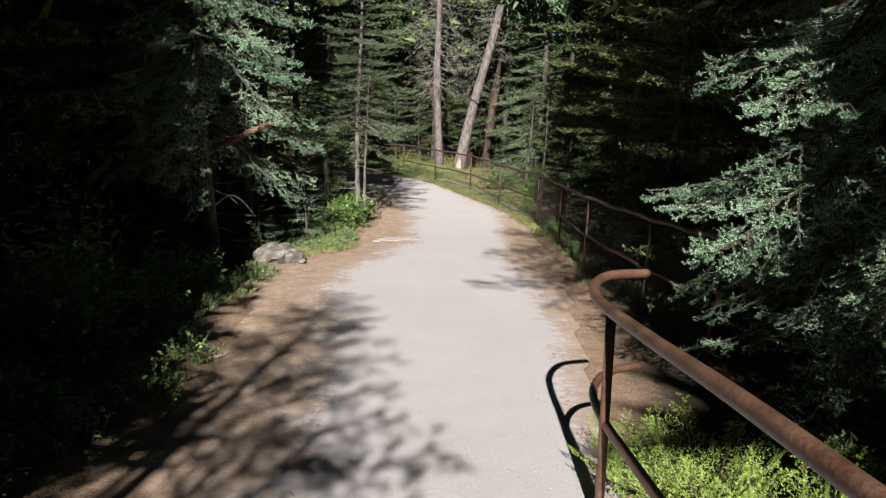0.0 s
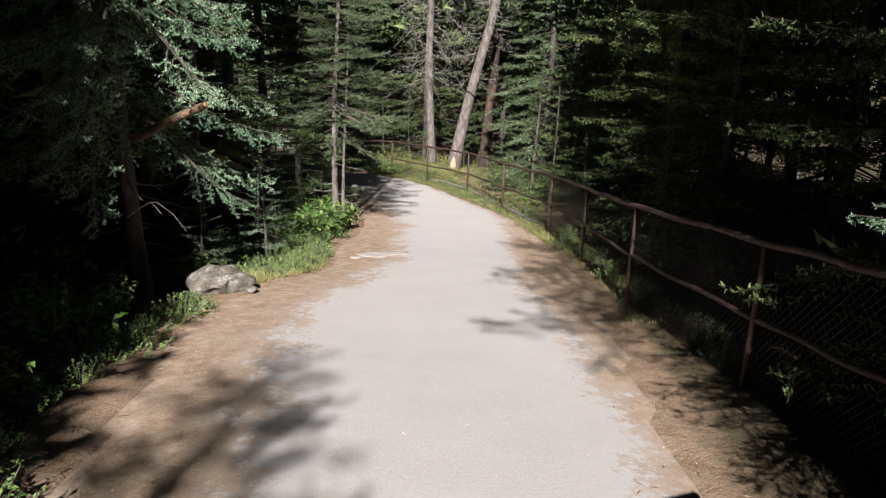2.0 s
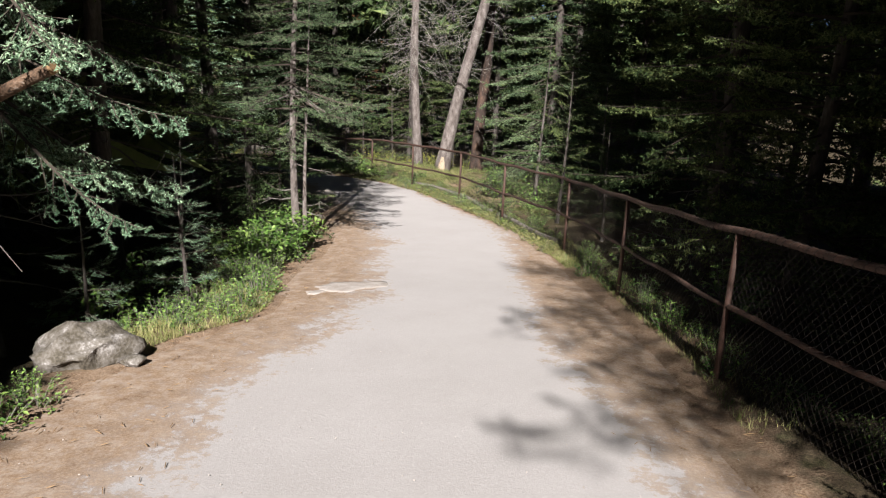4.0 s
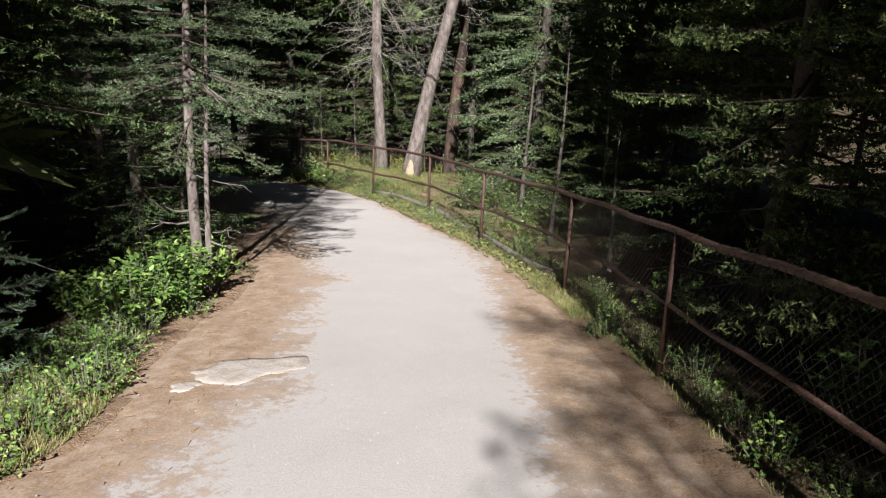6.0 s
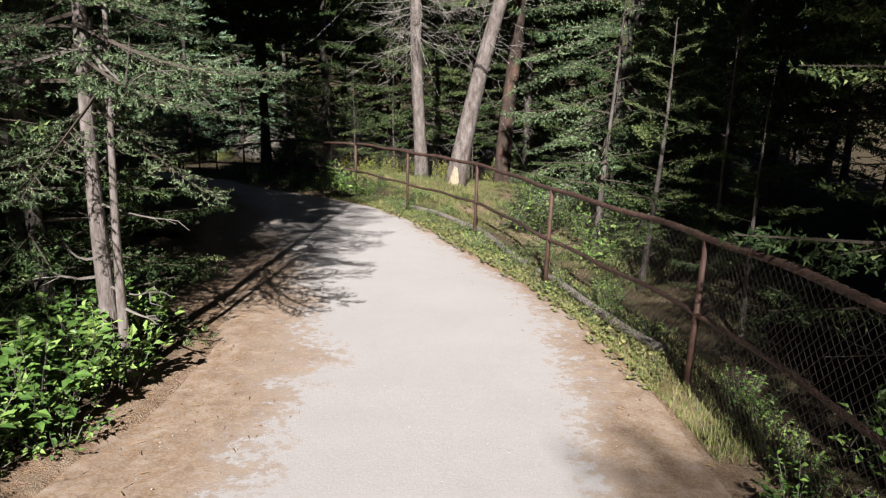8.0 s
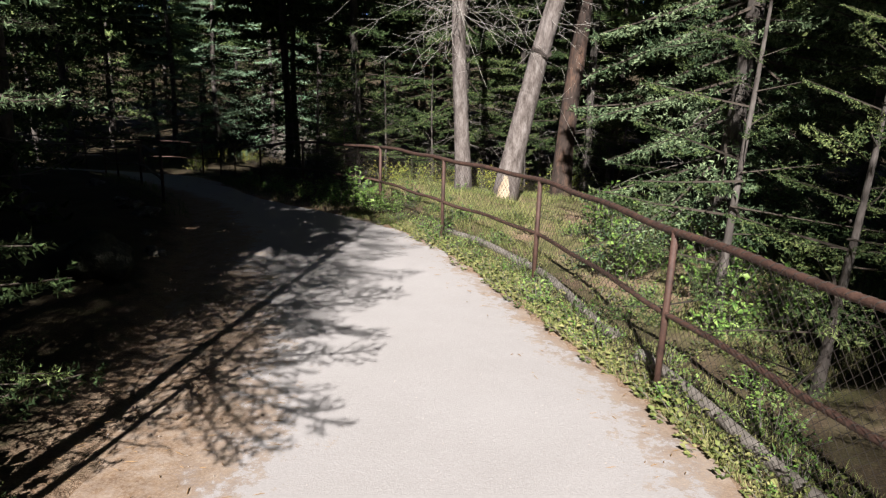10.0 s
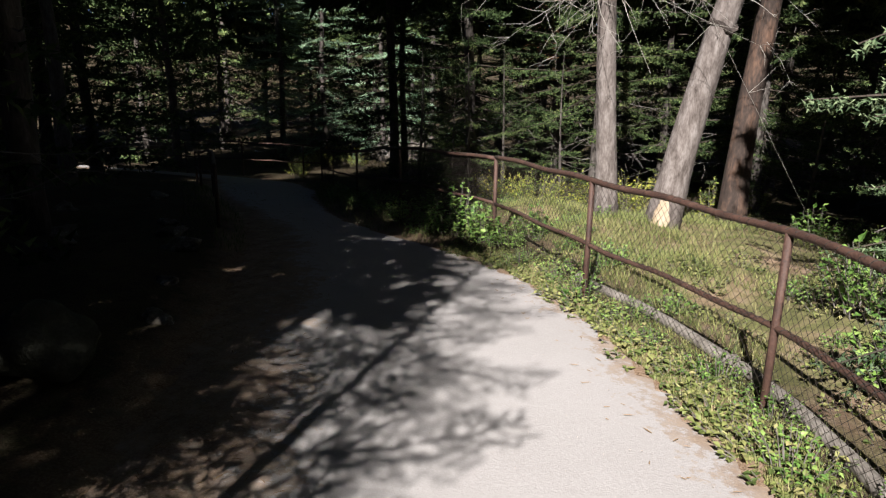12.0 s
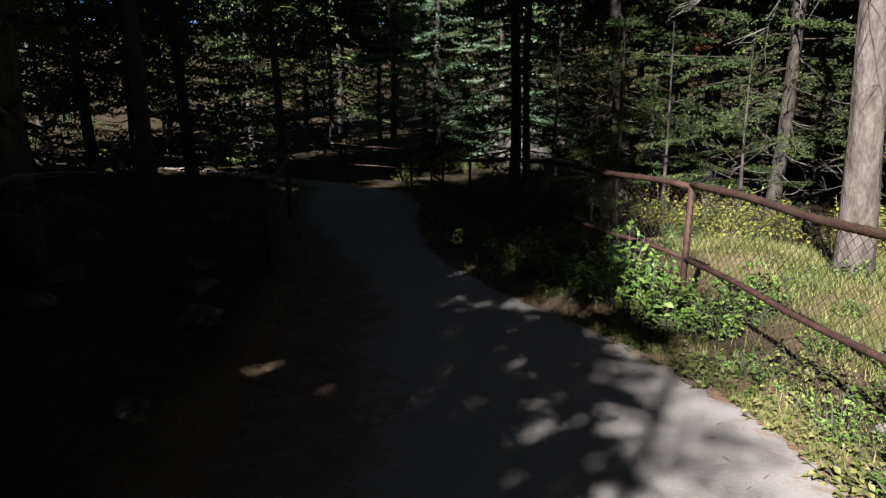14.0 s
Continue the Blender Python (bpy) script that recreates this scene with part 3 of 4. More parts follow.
leaning = bpy.data.objects["pine_tree.002"]
bare_patch(leaning, 0.172, 0.21, 0.02, 0.42)
k = np.linspace(0, 2 * np.pi, 16)
part("bark_scar", tube(np.stack([0.21 * 2.35 - 0.033 + 0.142 * np.cos(k), 0.142 * np.sin(k), 2.35 + 0.06 * np.sin(k * 2)], 1), (0.035, 0.022, 0.04), 7, 0.6, np.random.default_rng(3)), M_SCAR, leaning, "rough dark ring of old branch scars")
old_trunk("old pine with flaking red-brown bark", 10, 1.55, 25.7, 0.36, (0.03, 0), 15, M_REDBARK, 5.0, 30, 0.6, 40)
old_trunk("pale-barked pine trunk standing in the dark wood", 23, -11.0, 26.9, 0.3, (-0.02, 0), 13, M_PALEBARK, 7.5, 12, 0.3, 30)
old_trunk("tall pine with an orange-brown trunk", 15, -2.3, 43, 0.55, (0, 0), 18, M_REDBARK, 9, 14, 0.3)

stand(spruce("spruce_tree", "dying spruce with rust-red dead needles", 20, 12, 1.5, 2.5, 0.2, FARS, FARS, 5, 110, M_DEADNEEDLE, M_REDBARK, -6, 20), -2.9, 39.5)

young = spruce("spruce_tree", "small young spruce in the sunlit clearing", 21, 2.8, 1.0, 0.1, 0.06, MIDS, MIDS, 5, 30, M_NEEDLE, M_BARK, -2, 0, "young spruces in the clearing", base_boughs=0.7)
stand(young, -1.1, 27.3)
# the last two are added outside the clearing to shade the bend's left border
for k, (x, y) in enumerate([(0.9, 27.6), (-2.0, 26.4), (2.8, 26.7), (3.1, 22.2), (2.75, 15.2), (3.0, 16.7), (2.3, 16.5), (2.15, 17.9), (-2.9, 26.9), (-3.7, 27.9), (-2.5, 26.0), (-3.4, 26.4), (-2.15, 14.8), (-2.65, 15.5)]):
    copied(young, x, y, 80 * k, 0.8 + 0.12 * (k % 4))
sapling = spruce("spruce_tree", "knee-high blue-green spruce sapling beside the rock", 27, 1.5, 0.55, 0.05, 0.04, NEAR, NEAR, 3, 26, M_BLUE, M_BARK, -2, 0, "spruce saplings on the bank", base_boughs=0.7, single=True)
stand(sapling, -2.25, 10.85)
for x, y, k in ((-2.55, 11.7, 1.1), (-2.85, 10.2, 0.9)):
    copied(sapling, x, y, 130 * k, k)

# the blue spruce's pale needles are reused here to brighten these trees as sunlit
pale = spruce("spruce_tree", "spruce beyond the end of the path, sunlight put into paler needles", 26, 13, 1.9, 0.6, 0.22, MIDS, WIDE, 7.5, 120, M_BLUE, M_BARK, -14, 8, "spruces beyond the path end", base_boughs=0.6)
for k, (x, y) in enumerate([(-10.9, 39.6), (-8.9, 40.4), (-12.8, 39.9), (-7.2, 41.4)]):
    copied(pale, x, y, 75 * k, 0.85 + 0.1 * k) if k else stand(pale, x, y)

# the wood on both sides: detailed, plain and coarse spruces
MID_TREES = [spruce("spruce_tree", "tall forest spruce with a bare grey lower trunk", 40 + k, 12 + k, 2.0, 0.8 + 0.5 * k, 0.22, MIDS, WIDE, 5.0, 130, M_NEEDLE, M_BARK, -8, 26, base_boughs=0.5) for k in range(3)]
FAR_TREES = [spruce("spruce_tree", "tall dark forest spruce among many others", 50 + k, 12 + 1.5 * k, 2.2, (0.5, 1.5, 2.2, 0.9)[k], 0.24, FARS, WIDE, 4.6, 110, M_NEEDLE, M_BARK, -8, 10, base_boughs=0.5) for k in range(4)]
# coarse blockers of sun and sky, added mostly out of view
BACK_TREES = [spruce("spruce_tree", "coarse tall spruce added to block sun and sky", 60 + k, 13 + 1.5 * k, 2.6, 0.7, 0.25, WIDE, WIDE, 5, 150, M_NEEDLE, M_BARK, -8, 0, base_boughs=0.7, taper=0.5) for k in range(2)]
rng = np.random.default_rng(77)
MID_SPOTS = [(-5.4, 5.8), (-5.2, 12.4), (-3.7, 12.7), (-5.3, 16.4), (4.7, 8.0), (4.9, 16.6), (5.0, 21.6), (-3.2, 29.5), (-0.6, 29.8), (2.4, 29.2), (4.4, 26.2), (0.9, 33.0), (-1.8, 34.5), (-6.2, 34.5), (-4.4, 36.5), (4.9, 10.7), (-4.9, 2.6), (3.9, 1.6), (-12.6, 42.2), (-10.3, 43.4), (-8.2, 42.0)]
FAR_SPOTS = [(-5.8, -1.2), (5.2, -3.0), (5.6, -7.6), (-6.0, -5.5), (4.4, 5.2), (-5.6, 8.3), (-6.8, 17.6), (-13.0, 27.4), (-13.9, 26.6), (-13.7, 22.8), (-8.2, 21.0), (-6.8, 19.6), (-13.6, 30.6), (-15.4, 28.2), (-14.6, 35.6), (-16.8, 37), (6.3, 0.7), (6.4, -1.8), (7.6, 2.4), (8.6, -1), (6.9, 5.2), (9.4, 4.2), (7, -9), (6.2, -12.4), (-6.6, 0.8), (-8.6, -3.0), (-8, 4), (-6.4, -8.4), (-9, 0.5), (-4.9, -11), (-9.5, 7), (6.6, 9.4), (7.4, 12.2), (6.2, 14.4), (10.4, 0.8), (9.8, -5), (5.4, -11.5), (8.4, 7.4), (10.6, 9.6), (9.2, 12), (-12.4, 14), (-9.6, 13.6), (-14, 10), (-13.2, 28.8)]
for k, (x, y) in enumerate(MID_SPOTS):
    if k < 3:
        stand(MID_TREES[k], x, y, 40 * k)
    else:
        copied(MID_TREES[k % 3], x, y, rng.random() * 360, 0.85 + 0.3 * rng.random())
spots = list(MID_SPOTS) + FAR_SPOTS + [(2.4, 4.8), (-3.35, 9.7), (-1.77, 13.95), (3.1, 18.9), (3.75, 13.4), (-2.05, -2.6), (-0.2, 24.5), (0.4, 24), (1.5, 25.7), (-2.3, 43)]
chosen = []
SUNLIT = [(-2.2, 8.9, -1), (-2.6, 8.8, 0.2), (-2.4, 8.8, 1.2), (-2.9, 8.6, 2), (-1.8, 10.3, -1.3), (-2.0, 13, -1.4), (-1.5, 13.6, 1.5), (-2.2, 13.4, 1), (0, 8, -1.1), (-1.5, 7.5, -1), (0, 12, -1.6),
          (0.3, 16, -2), (0.3, 18, -2.1), (1.3, 3.8, 1.5), (2, 4, 1.8), (1.2, 2.6, -0.2), (1.3, 16.5, -1), (-1.3, 22.3, -1.5), (1, 20, -2), (2.2, 21, -2), (2.5, 23, -2), (-0.2, 24.4, 0), (0.6, 23.8, 0),
          (2.6, 18, 0), (3.2, 17.6, 0.5), (-1.5, 28.5, 0), (0.5, 28.5, 0.5), (2.5, 28, 0), (4.2, 25.2, -0.5), (-9.2, 34.4, -3.4), (-10, 38.8, -3.6), (-9.5, 41.3, -1.5), (-11.8, 41.3, -1)]
RISE = math.tan(radians(SUN_EL))


def shades(x, y, height, radius):
    for px, py, pz in SUNLIT:
        if py > y + 0.3:
            up = pz + (py - y) * RISE - float(base_z(y))
            if 0 < up < height and abs(px - 0.06 * (py - y) - x) < radius * (1 - up / height) ** 0.75 + 0.15:
                return True
    return False


cand = rng.random((9000, 2)) * (58, 88) + (-32, -24)
off = off_path(cand[:, 0], cand[:, 1])
for (x, y), d in zip(cand, off):
    if y < 3 and -3.9 < x < 3.6 or d < (2.3 if y < 16 else 1.4) or -3.2 < x < 4.2 and 14 < y < 28:
        continue
    if -13.2 < x < -6.5 and 29 < y < 41.5:
        continue
    if x > 14 + 0.1 * y or x < -13 - 0.45 * max(y, 0):
        continue
    near = abs(x) < 11 and -6 < y < 42
    if min((x - a) ** 2 + (y - b) ** 2 for a, b in spots) < (2.4 if near else 3.6) ** 2:
        continue
    if shades(x, y, 15.5, 2.5):
        continue
    spots.append((x, y)), chosen.append((x, y))
    if len(chosen) > 116:
        break
# pines added as a high canopy to keep light off the bend
tall = spruce("pine_tree", "tall pine added for its high crown that shades the path", 70, 17, 3.2, 6.0, 0.3, FARS, WIDE, 11, 95, M_NEEDLE, M_BARK, -4, 12, "tall pines over the bend", base_boughs=0.8)
for k, (x, y) in enumerate([(-4.9, 18.6), (-6.3, 14.6), (-6.1, 21.0), (-7.6, 17.4)]):
    copied(tall, x, y, 70 * k, 0.9 + 0.06 * (k % 4)) if k else stand(tall, x, y)
stood = {}
# extra blocker spruces put here to deepen the shade on both sides
SHADE_SPOTS = [(5.6, -5.2), (8.2, -4.2), (10.8, -3.0), (7.2, -6.6), (13, -1), (4.6, -8.8), (7.9, 3.1), (8.4, 5.9), (10.8, 6.4), (-5.9, -3.4), (-7.8, -1.6), (-8.9, 9.6), (-7.6, 12.0), (-13.2, 12.6)]
for k, (x, y) in enumerate(SHADE_SPOTS):
    copied(BACK_TREES[k % 2], x, y, 50 * k, 1.15 if -7 < x < 0 else 1.45)
copied(BACK_TREES[0], -9.8, 15.8, 30, 0.85)
# a gap in the wood behind the old pines
chosen = [(x, y) for x, y in chosen if not (-4.0 < x < 0.6 and 30 < y < 38 or math.hypot(x + 12.1, y - 18.3) < 0.6)]
for x, y in FAR_SPOTS + chosen:
    pool = BACK_TREES if y < 1 or y < 6.5 and abs(x) > 5 else FAR_TREES
    s, turn = 0.8 + 0.45 * rng.random(), rng.random() * 360
    c = pool[rng.integers(len(pool))]
    if c.name in stood:
        copied(c, x, y, turn, s)
    else:
        stood[c.name] = stand(c, x, y, turn, s)


# ---------------------------------------------------------------- fences
def pipe_fence(label, posts, height, tops=True, wire=True, mid=0.52, rail_r=0.022, group="", sunk=(0.0,), joins=False):
    """Rusty pipe posts with two rails and diagonal wire mesh between them; posts are (x, y)."""
    rng = np.random.default_rng(len(posts) * 7 + 1)
    ob = thing("fence", label, "fence", group)
    P = np.array([(x, y, float(base_z(y)) - sunk[min(k, len(sunk) - 1)]) for k, (x, y) in enumerate(posts)])
    for x, y, z in P[1 if joins else 0:]:
        part("post", tube([(x, y, z - 0.25), (x, y, z + height * 0.5), (x, y, z + height)], (0.022, 0.022), 8), M_RUST, ob, smooth=True)
    for nm, hh, r in (("top_rail", height, rail_r), ("mid_rail", height * mid, rail_r * 0.8)):
        c = bent(P + (0, 0, hh), 12)
        c[:, 2] += 0.008 * np.sin(np.arange(len(c)) * 0.9)
        bar = part(nm, tube(c, (r, r), 8, 0.09, rng), M_RUST, ob, smooth=True)
        if wire:
            run = np.concatenate([[0], np.cumsum(np.linalg.norm(np.diff(c, axis=0), axis=1))])
            q = np.arange(0, run[-1], 0.011)
            turn = q / 0.075 * 2 * np.pi
            hx = np.stack([np.interp(q, run, c[:, k]) for k in range(3)], 1)
            hx += (r + 0.002) * np.stack([np.cos(turn), 0 * turn, np.sin(turn)], 1)
            part("tie_wire", tube(hx, (0.0028, 0.0028), 3, caps=False), M_WIRE, bar)
    if wire:
        out = []
        for a, b in zip(P[:-1], P[1:]):
            ln = np.linalg.norm((b - a)[:2])
            step, top = 0.062, height - 0.02
            for sg in (-1, 1):
                for s0 in np.arange(-top, ln + top, step):
                    u0, u1, z0, z1 = s0, s0 + top, 0.02, top
                    lo, hi = max(u0, 0), min(u1, ln)
                    if hi - lo < 0.03:
                        continue
                    za, zb = z0 + (lo - u0), z0 + (hi - u0)
                    if sg < 0:
                        za, zb = top + z0 - za, top + z0 - zb
                    n = max(2, int((hi - lo) / 0.25) + 1)
                    k = np.linspace(lo, hi, n)
                    q = a + (b - a) * (k / ln)[:, None] + np.stack([0 * k, 0 * k, np.linspace(za, zb, n)], 1)
                    q[:, :2] += 0.006 * np.sin(k[:, None] * 5 + s0)
                    out.append(tube(q, (0.0014, 0.0014), 3, caps=False))
        part("wire_mesh", joined(out), M_WIRE, ob, "thin diagonal wire netting")
    return ob


FENCE = [(2.06, 4.9), (1.98, 6.4), (1.9, 8.9), (1.98, 11.5), (1.92, 14.0), (1.32, 16.45), (0.68, 18.7), (-0.32, 20.4), (-1.38, 22.3)]
pipe_fence("rusty pipe fence with wire netting along the path", FENCE, 1.04, group="fences along the path", sunk=(0, 0, 0, 0, 0, 0.02, 0.055, 0.08, 0.1))
pipe_fence("rusty pipe fence with wire netting in the shade", [(-1.38, 22.3), (-3.2, 24.7), (-5.0, 27.6), (-6.6, 30.2), (-8.1, 32.9)], 1.0, group="fences along the path", sunk=(0.08, 0.1), joins=True)
pipe_fence("low dark pipe fence on the shaded path border", [(-4.4, 21.8), (-6.1, 24.4), (-7.9, 26.8), (-9.6, 29.2)], 0.72, wire=False, group="fences along the path")
pipe_fence("dark pipe fence across the end of the path", [(-14.4, 33.0), (-12.45, 33.0), (-10.6, 33.0), (-8.7, 33.0), (-8.15, 33.0)], 1.0, wire=False, group="fences along the path")

# handrail with a bent end at the start
rail = thing("handrail", "brown rusty pipe handrail with a bent-round end", "railing")
top = bent([(0.65, -3.2, 1.62), (0.655, -1, 1.28), (0.665, 1.0, 0.94), (0.675, 2.1, 0.71), (0.685, 2.77, 0.575), (0.725, 3.1, 0.54), (0.86, 3.37, 0.51), (1.09, 3.5, 0.49)], 10)
part("top_rail", tube(top, (0.0245, 0.0245), 14), M_PIPE, rail, smooth=True)
low = bent([(0.69, -3.2, 1.16), (0.695, -1, 0.82), (0.7, 1.0, 0.45), (0.705, 2.1, 0.21), (0.71, 2.68, 0.09), (0.745, 3.0, 0.055), (0.86, 3.21, 0.045), (1.05, 3.31, 0.045)], 10)
part("mid_rail", tube(low, (0.02, 0.02), 12), M_PIPE, rail, smooth=True)
for x, y in ((0.695, 2.58), (0.685, 0.2), (0.67, -2.4)):
    zt = float(np.interp(y, top[:, 1], top[:, 2]))
    part("post", tube([(x + 0.04, y, float(base_z(y)) - 0.3), (x - 0.015, y, zt)], (0.021, 0.021), 12), M_PIPE, rail, smooth=True)


# ---------------------------------------------------------------- rocks and logs
def rock(label, seed, x, y, size, mat=None, name="rock", sink=0.25, turn=0.0, group="", rough=0.3, detail=4):
    bm = bmesh.new()
    bmesh.ops.create_icosphere(bm, subdivisions=detail, radius=0.5)
    g = np.random.default_rng(seed)
    cuts = [(Vector(g.normal(size=3)).normalized(), 0.28 + 0.15 * g.random()) for _ in range(10)]
    for p in bm.verts:
        for way, far in cuts:
            p.co -= way * max(0.0, p.co.dot(way) - far) * 0.97
        c = p.co.copy()
        k = 1 + rough * noise.noise(c * 1.7 + Vector((seed, 0, 0))) + rough * 0.5 * noise.noise(c * 4 + Vector((0, seed, 0))) + rough * 0.12 * noise.noise(c * 14)
        p.co = Vector((c.x * size[0], c.y * size[1], c.z * size[2])) * k
    me = bpy.data.meshes.new(name)
    bm.to_mesh(me)
    bm.free()
    me.polygons.foreach_set("use_smooth", np.ones(len(me.polygons), dtype=bool))
    me.materials.append(mat or M_STONE)
    ob = tagged(new(name, me), label, "rock", group)
    d = off_path(np.array([x]), np.array([y]))[0]
    z0 = float(base_z(y)) if d < 0 else z_at(x, y)
    ob.matrix_basis = pose(x, y, z0 + size[2] * (0.5 - sink), 0, 0, turn)
    return ob


rock("grey granite rock with pale lichen beside the path", 6, -2.24, 8.95, (0.6, 0.46, 0.4), sink=0.24, rough=0.5)
rock("small grey stone next to the larger rock", 5, -1.92, 8.92, (0.17, 0.14, 0.1), sink=0.35)
# the boulder's shade is put into its dark stone colour
rock("large smooth boulder with deep shade put into its colour", 7, -3.2, 17.95, (0.8, 0.7, 0.5), M_SHADESTONE, rough=0.3)
for k, (x, y, s) in enumerate([(-4.1, 20.6, 0.42), (-4.5, 21.1, 0.3), (-5.2, 20.4, 0.36), (-4.9, 21.6, 0.26), (-3.1, 18.9, 0.24), (-5.9, 21.2, 0.4), (-6.6, 22.0, 0.3), (-3.5, 19.6, 0.22), (-6.4, 23.4, 0.34)]):
    rock("grey stone lying on the shaded ground", 11 + k, x, y, (s, s * 0.8, s * 0.5), sink=0.4, rough=0.6, turn=k * 50, group="stones in the shade", detail=3)
def flat_stone(label, seed, x, y, long, wide, turn):
    """A thin worn stone with an uneven outline, bedded in the path."""
    g = np.random.default_rng(seed)
    n = 44
    a = np.arange(n) * 2 * np.pi / n
    r = 1 + sum(0.3 / k ** 0.8 * np.sin(k * a + g.random() * 6.3) for k in (2, 3, 5, 8, 13))
    c, q = math.cos(radians(turn)), math.sin(radians(turn))
    rings = []
    for f, h in ((1.0, -0.02), (0.97, 0.0), (0.75, 0.003), (0.4, 0.004)):
        u, w = long / 2 * r * f * np.cos(a), wide / 2 * r * f * np.sin(a)
        dy = u * q + w * c
        rings.append(np.stack([u * c - w * q, dy, base_z(y + dy) - base_z(y) + h + 0.001 * g.normal(size=n)], 1))
    v = np.vstack(rings + [np.array([[0, 0, 0.004]])])
    f = []
    for q in range(3):
        for i in range(n):
            j = (i + 1) % n
            f += [(q * n + i, q * n + j, q * n + n + j), (q * n + i, q * n + n + j, q * n + n + i)]
    f += [(3 * n + i, 3 * n + (i + 1) % n, 4 * n) for i in range(n)]
    ob = tagged(part("flat_stone", (v, np.array(f)), M_PATHSTONE, smooth=True), label, "stone")
    ob.matrix_basis = pose(x, y, float(base_z(y)) + 0.016)


flat_stone("pale flat stone worn level with the path", 3, -0.78, 11.55, 0.72, 0.5, 20)
flat_stone("pale flat stone fragment in the dirt margin", 9, -1.1, 11.2, 0.22, 0.13, 40)
rock("pale sunlit outcrop of broken rock", 33, -7.9, 41, (3.2, 1.6, 1.8), rough=0.6)
rock("broken rock ledge in the shade behind the fence", 34, -4.6, 33, (2.4, 1.4, 1.3), rough=0.6)


def log(label, a, b, r0, r1, mat, seed, name="log", end=None):
    rng = np.random.default_rng(seed)
    a, b = np.array(a, float), np.array(b, float)
    k = np.linspace(0, 1, 10)
    p = a + (b - a) * k[:, None] + 0.015 * np.sin(k * 5 + seed)[:, None]
    d = b - a
    ob = thing(name, label, "log", m=Matrix.Translation(a))
    part("trunk", tube(p - a, (r0, r1), 12, 0.08, rng, caps=False), mat, ob, smooth=True)
    d /= np.linalg.norm(d)
    part("cut_end", tube([b - a - d * 0.02, b - a + d * 0.004], (r1 * 0.97, r1 * 0.94), 12), end or M_CUT, ob, "sawn end")
    part("cut_end", tube([-d * 0.004, d * 0.02], (r0 * 0.94, r0 * 0.97), 12), end or M_CUT, ob, "sawn end")
    return ob


log("sawn-off log with flaking orange bark among the boughs", (-3.1, 9.22, 0.24), (-2.28, 9.02, 0.61), 0.045, 0.037, M_ORANGEBARK, 4)
for k, (a, b) in enumerate([((1.95, 14.6), (1.3, 16.9)), ((1.2, 17.3), (0.65, 19.2)), ((0.62, 19.25), (-0.4, 20.9))]):
    log("weathered grey log lying along the foot of the fence", (*a, float(base_z(a[1])) + 0.07), (*b, float(base_z(b[1])) + 0.06), 0.042, 0.036, M_LOG, 60 + k, end=M_LOG)


# ---------------------------------------------------------------- low plants
def leaf_geo(rng, at, way, size, wide):
    """A folded pointed leaf of four triangles."""
    way = way / (np.linalg.norm(way) + 1e-9)
    side = np.cross(way, (0, 0, 1)) + rng.normal(size=3) * 0.25
    side /= np.linalg.norm(side) + 1e-9
    up = np.cross(side, way)
    v = np.array([at, at + way * size * 0.45 + side * size * wide + up * size * 0.1, at + way * size * 0.5, at + way * size * 0.45 - side * size * wide + up * size * 0.1, at + way * size - up * size * 0.12])
    return v, np.array([(0, 1, 2), (0, 2, 3), (1, 4, 2), (2, 4, 3)])


def shrub(label, seed, radius, height, stems, leaves, size, mat, wide=0.3, name="shrub"):
    rng = np.random.default_rng(seed)
    ob = thing(name, label, "shrub")
    wood, green = [], []
    for _ in range(stems):
        az, out = rng.random() * 6.283, radius * math.sqrt(rng.random())
        tip = np.array([math.cos(az) * out, math.sin(az) * out, height * (0.45 + 0.55 * rng.random()) * (1.15 - 0.5 * out / radius)])
        root = np.array([tip[0] * 0.45, tip[1] * 0.45, -0.05])
        mid = root * 0.5 + tip * 0.5 + np.array([0, 0, height * 0.08])
        wood.append(tube([root, mid, tip], (0.004, 0.0015), 3, caps=False))
        for i in range(leaves):
            f = 0.3 + 0.7 * (i + rng.random()) / leaves
            p = (root * (1 - f) + mid * f) * (1 - f) + (mid * (1 - f) + tip * f) * f
            w = rng.normal(size=3) * (1, 1, 0.35) + (0, 0, 0.25)
            green.append(leaf_geo(rng, p, w, size * (0.6 + 0.7 * rng.random()), wide))
    tagged(part("stalkwork", joined(wood), M_TWIG, ob), kind="stuff")
    tagged(part("leaves", joined(green), mat, ob), kind="stuff")
    return ob


def plant_along(first, spots, rng, lo=0.7, hi=1.25):
    for k, (x, y) in enumerate(spots):
        s, turn = lo + (hi - lo) * rng.random(), rng.random() * 360
        stand(first, x, y, turn, s, 0.02) if k == 0 else copied(first, x, y, turn, s, 0.02)


rng = np.random.default_rng(5)
plant_along(shrub("leafy bright green shrub at the foot of the spruces", 1, 0.38, 0.62, 46, 12, 0.075, M_LEAF), [(-1.85, 13.1), (-1.72, 13.65), (-2.2, 13.4), (-1.95, 12.6), (-2.4, 12.9), (-1.95, 14.4), (-2.2, 14.1)], rng, 0.8, 1.15)
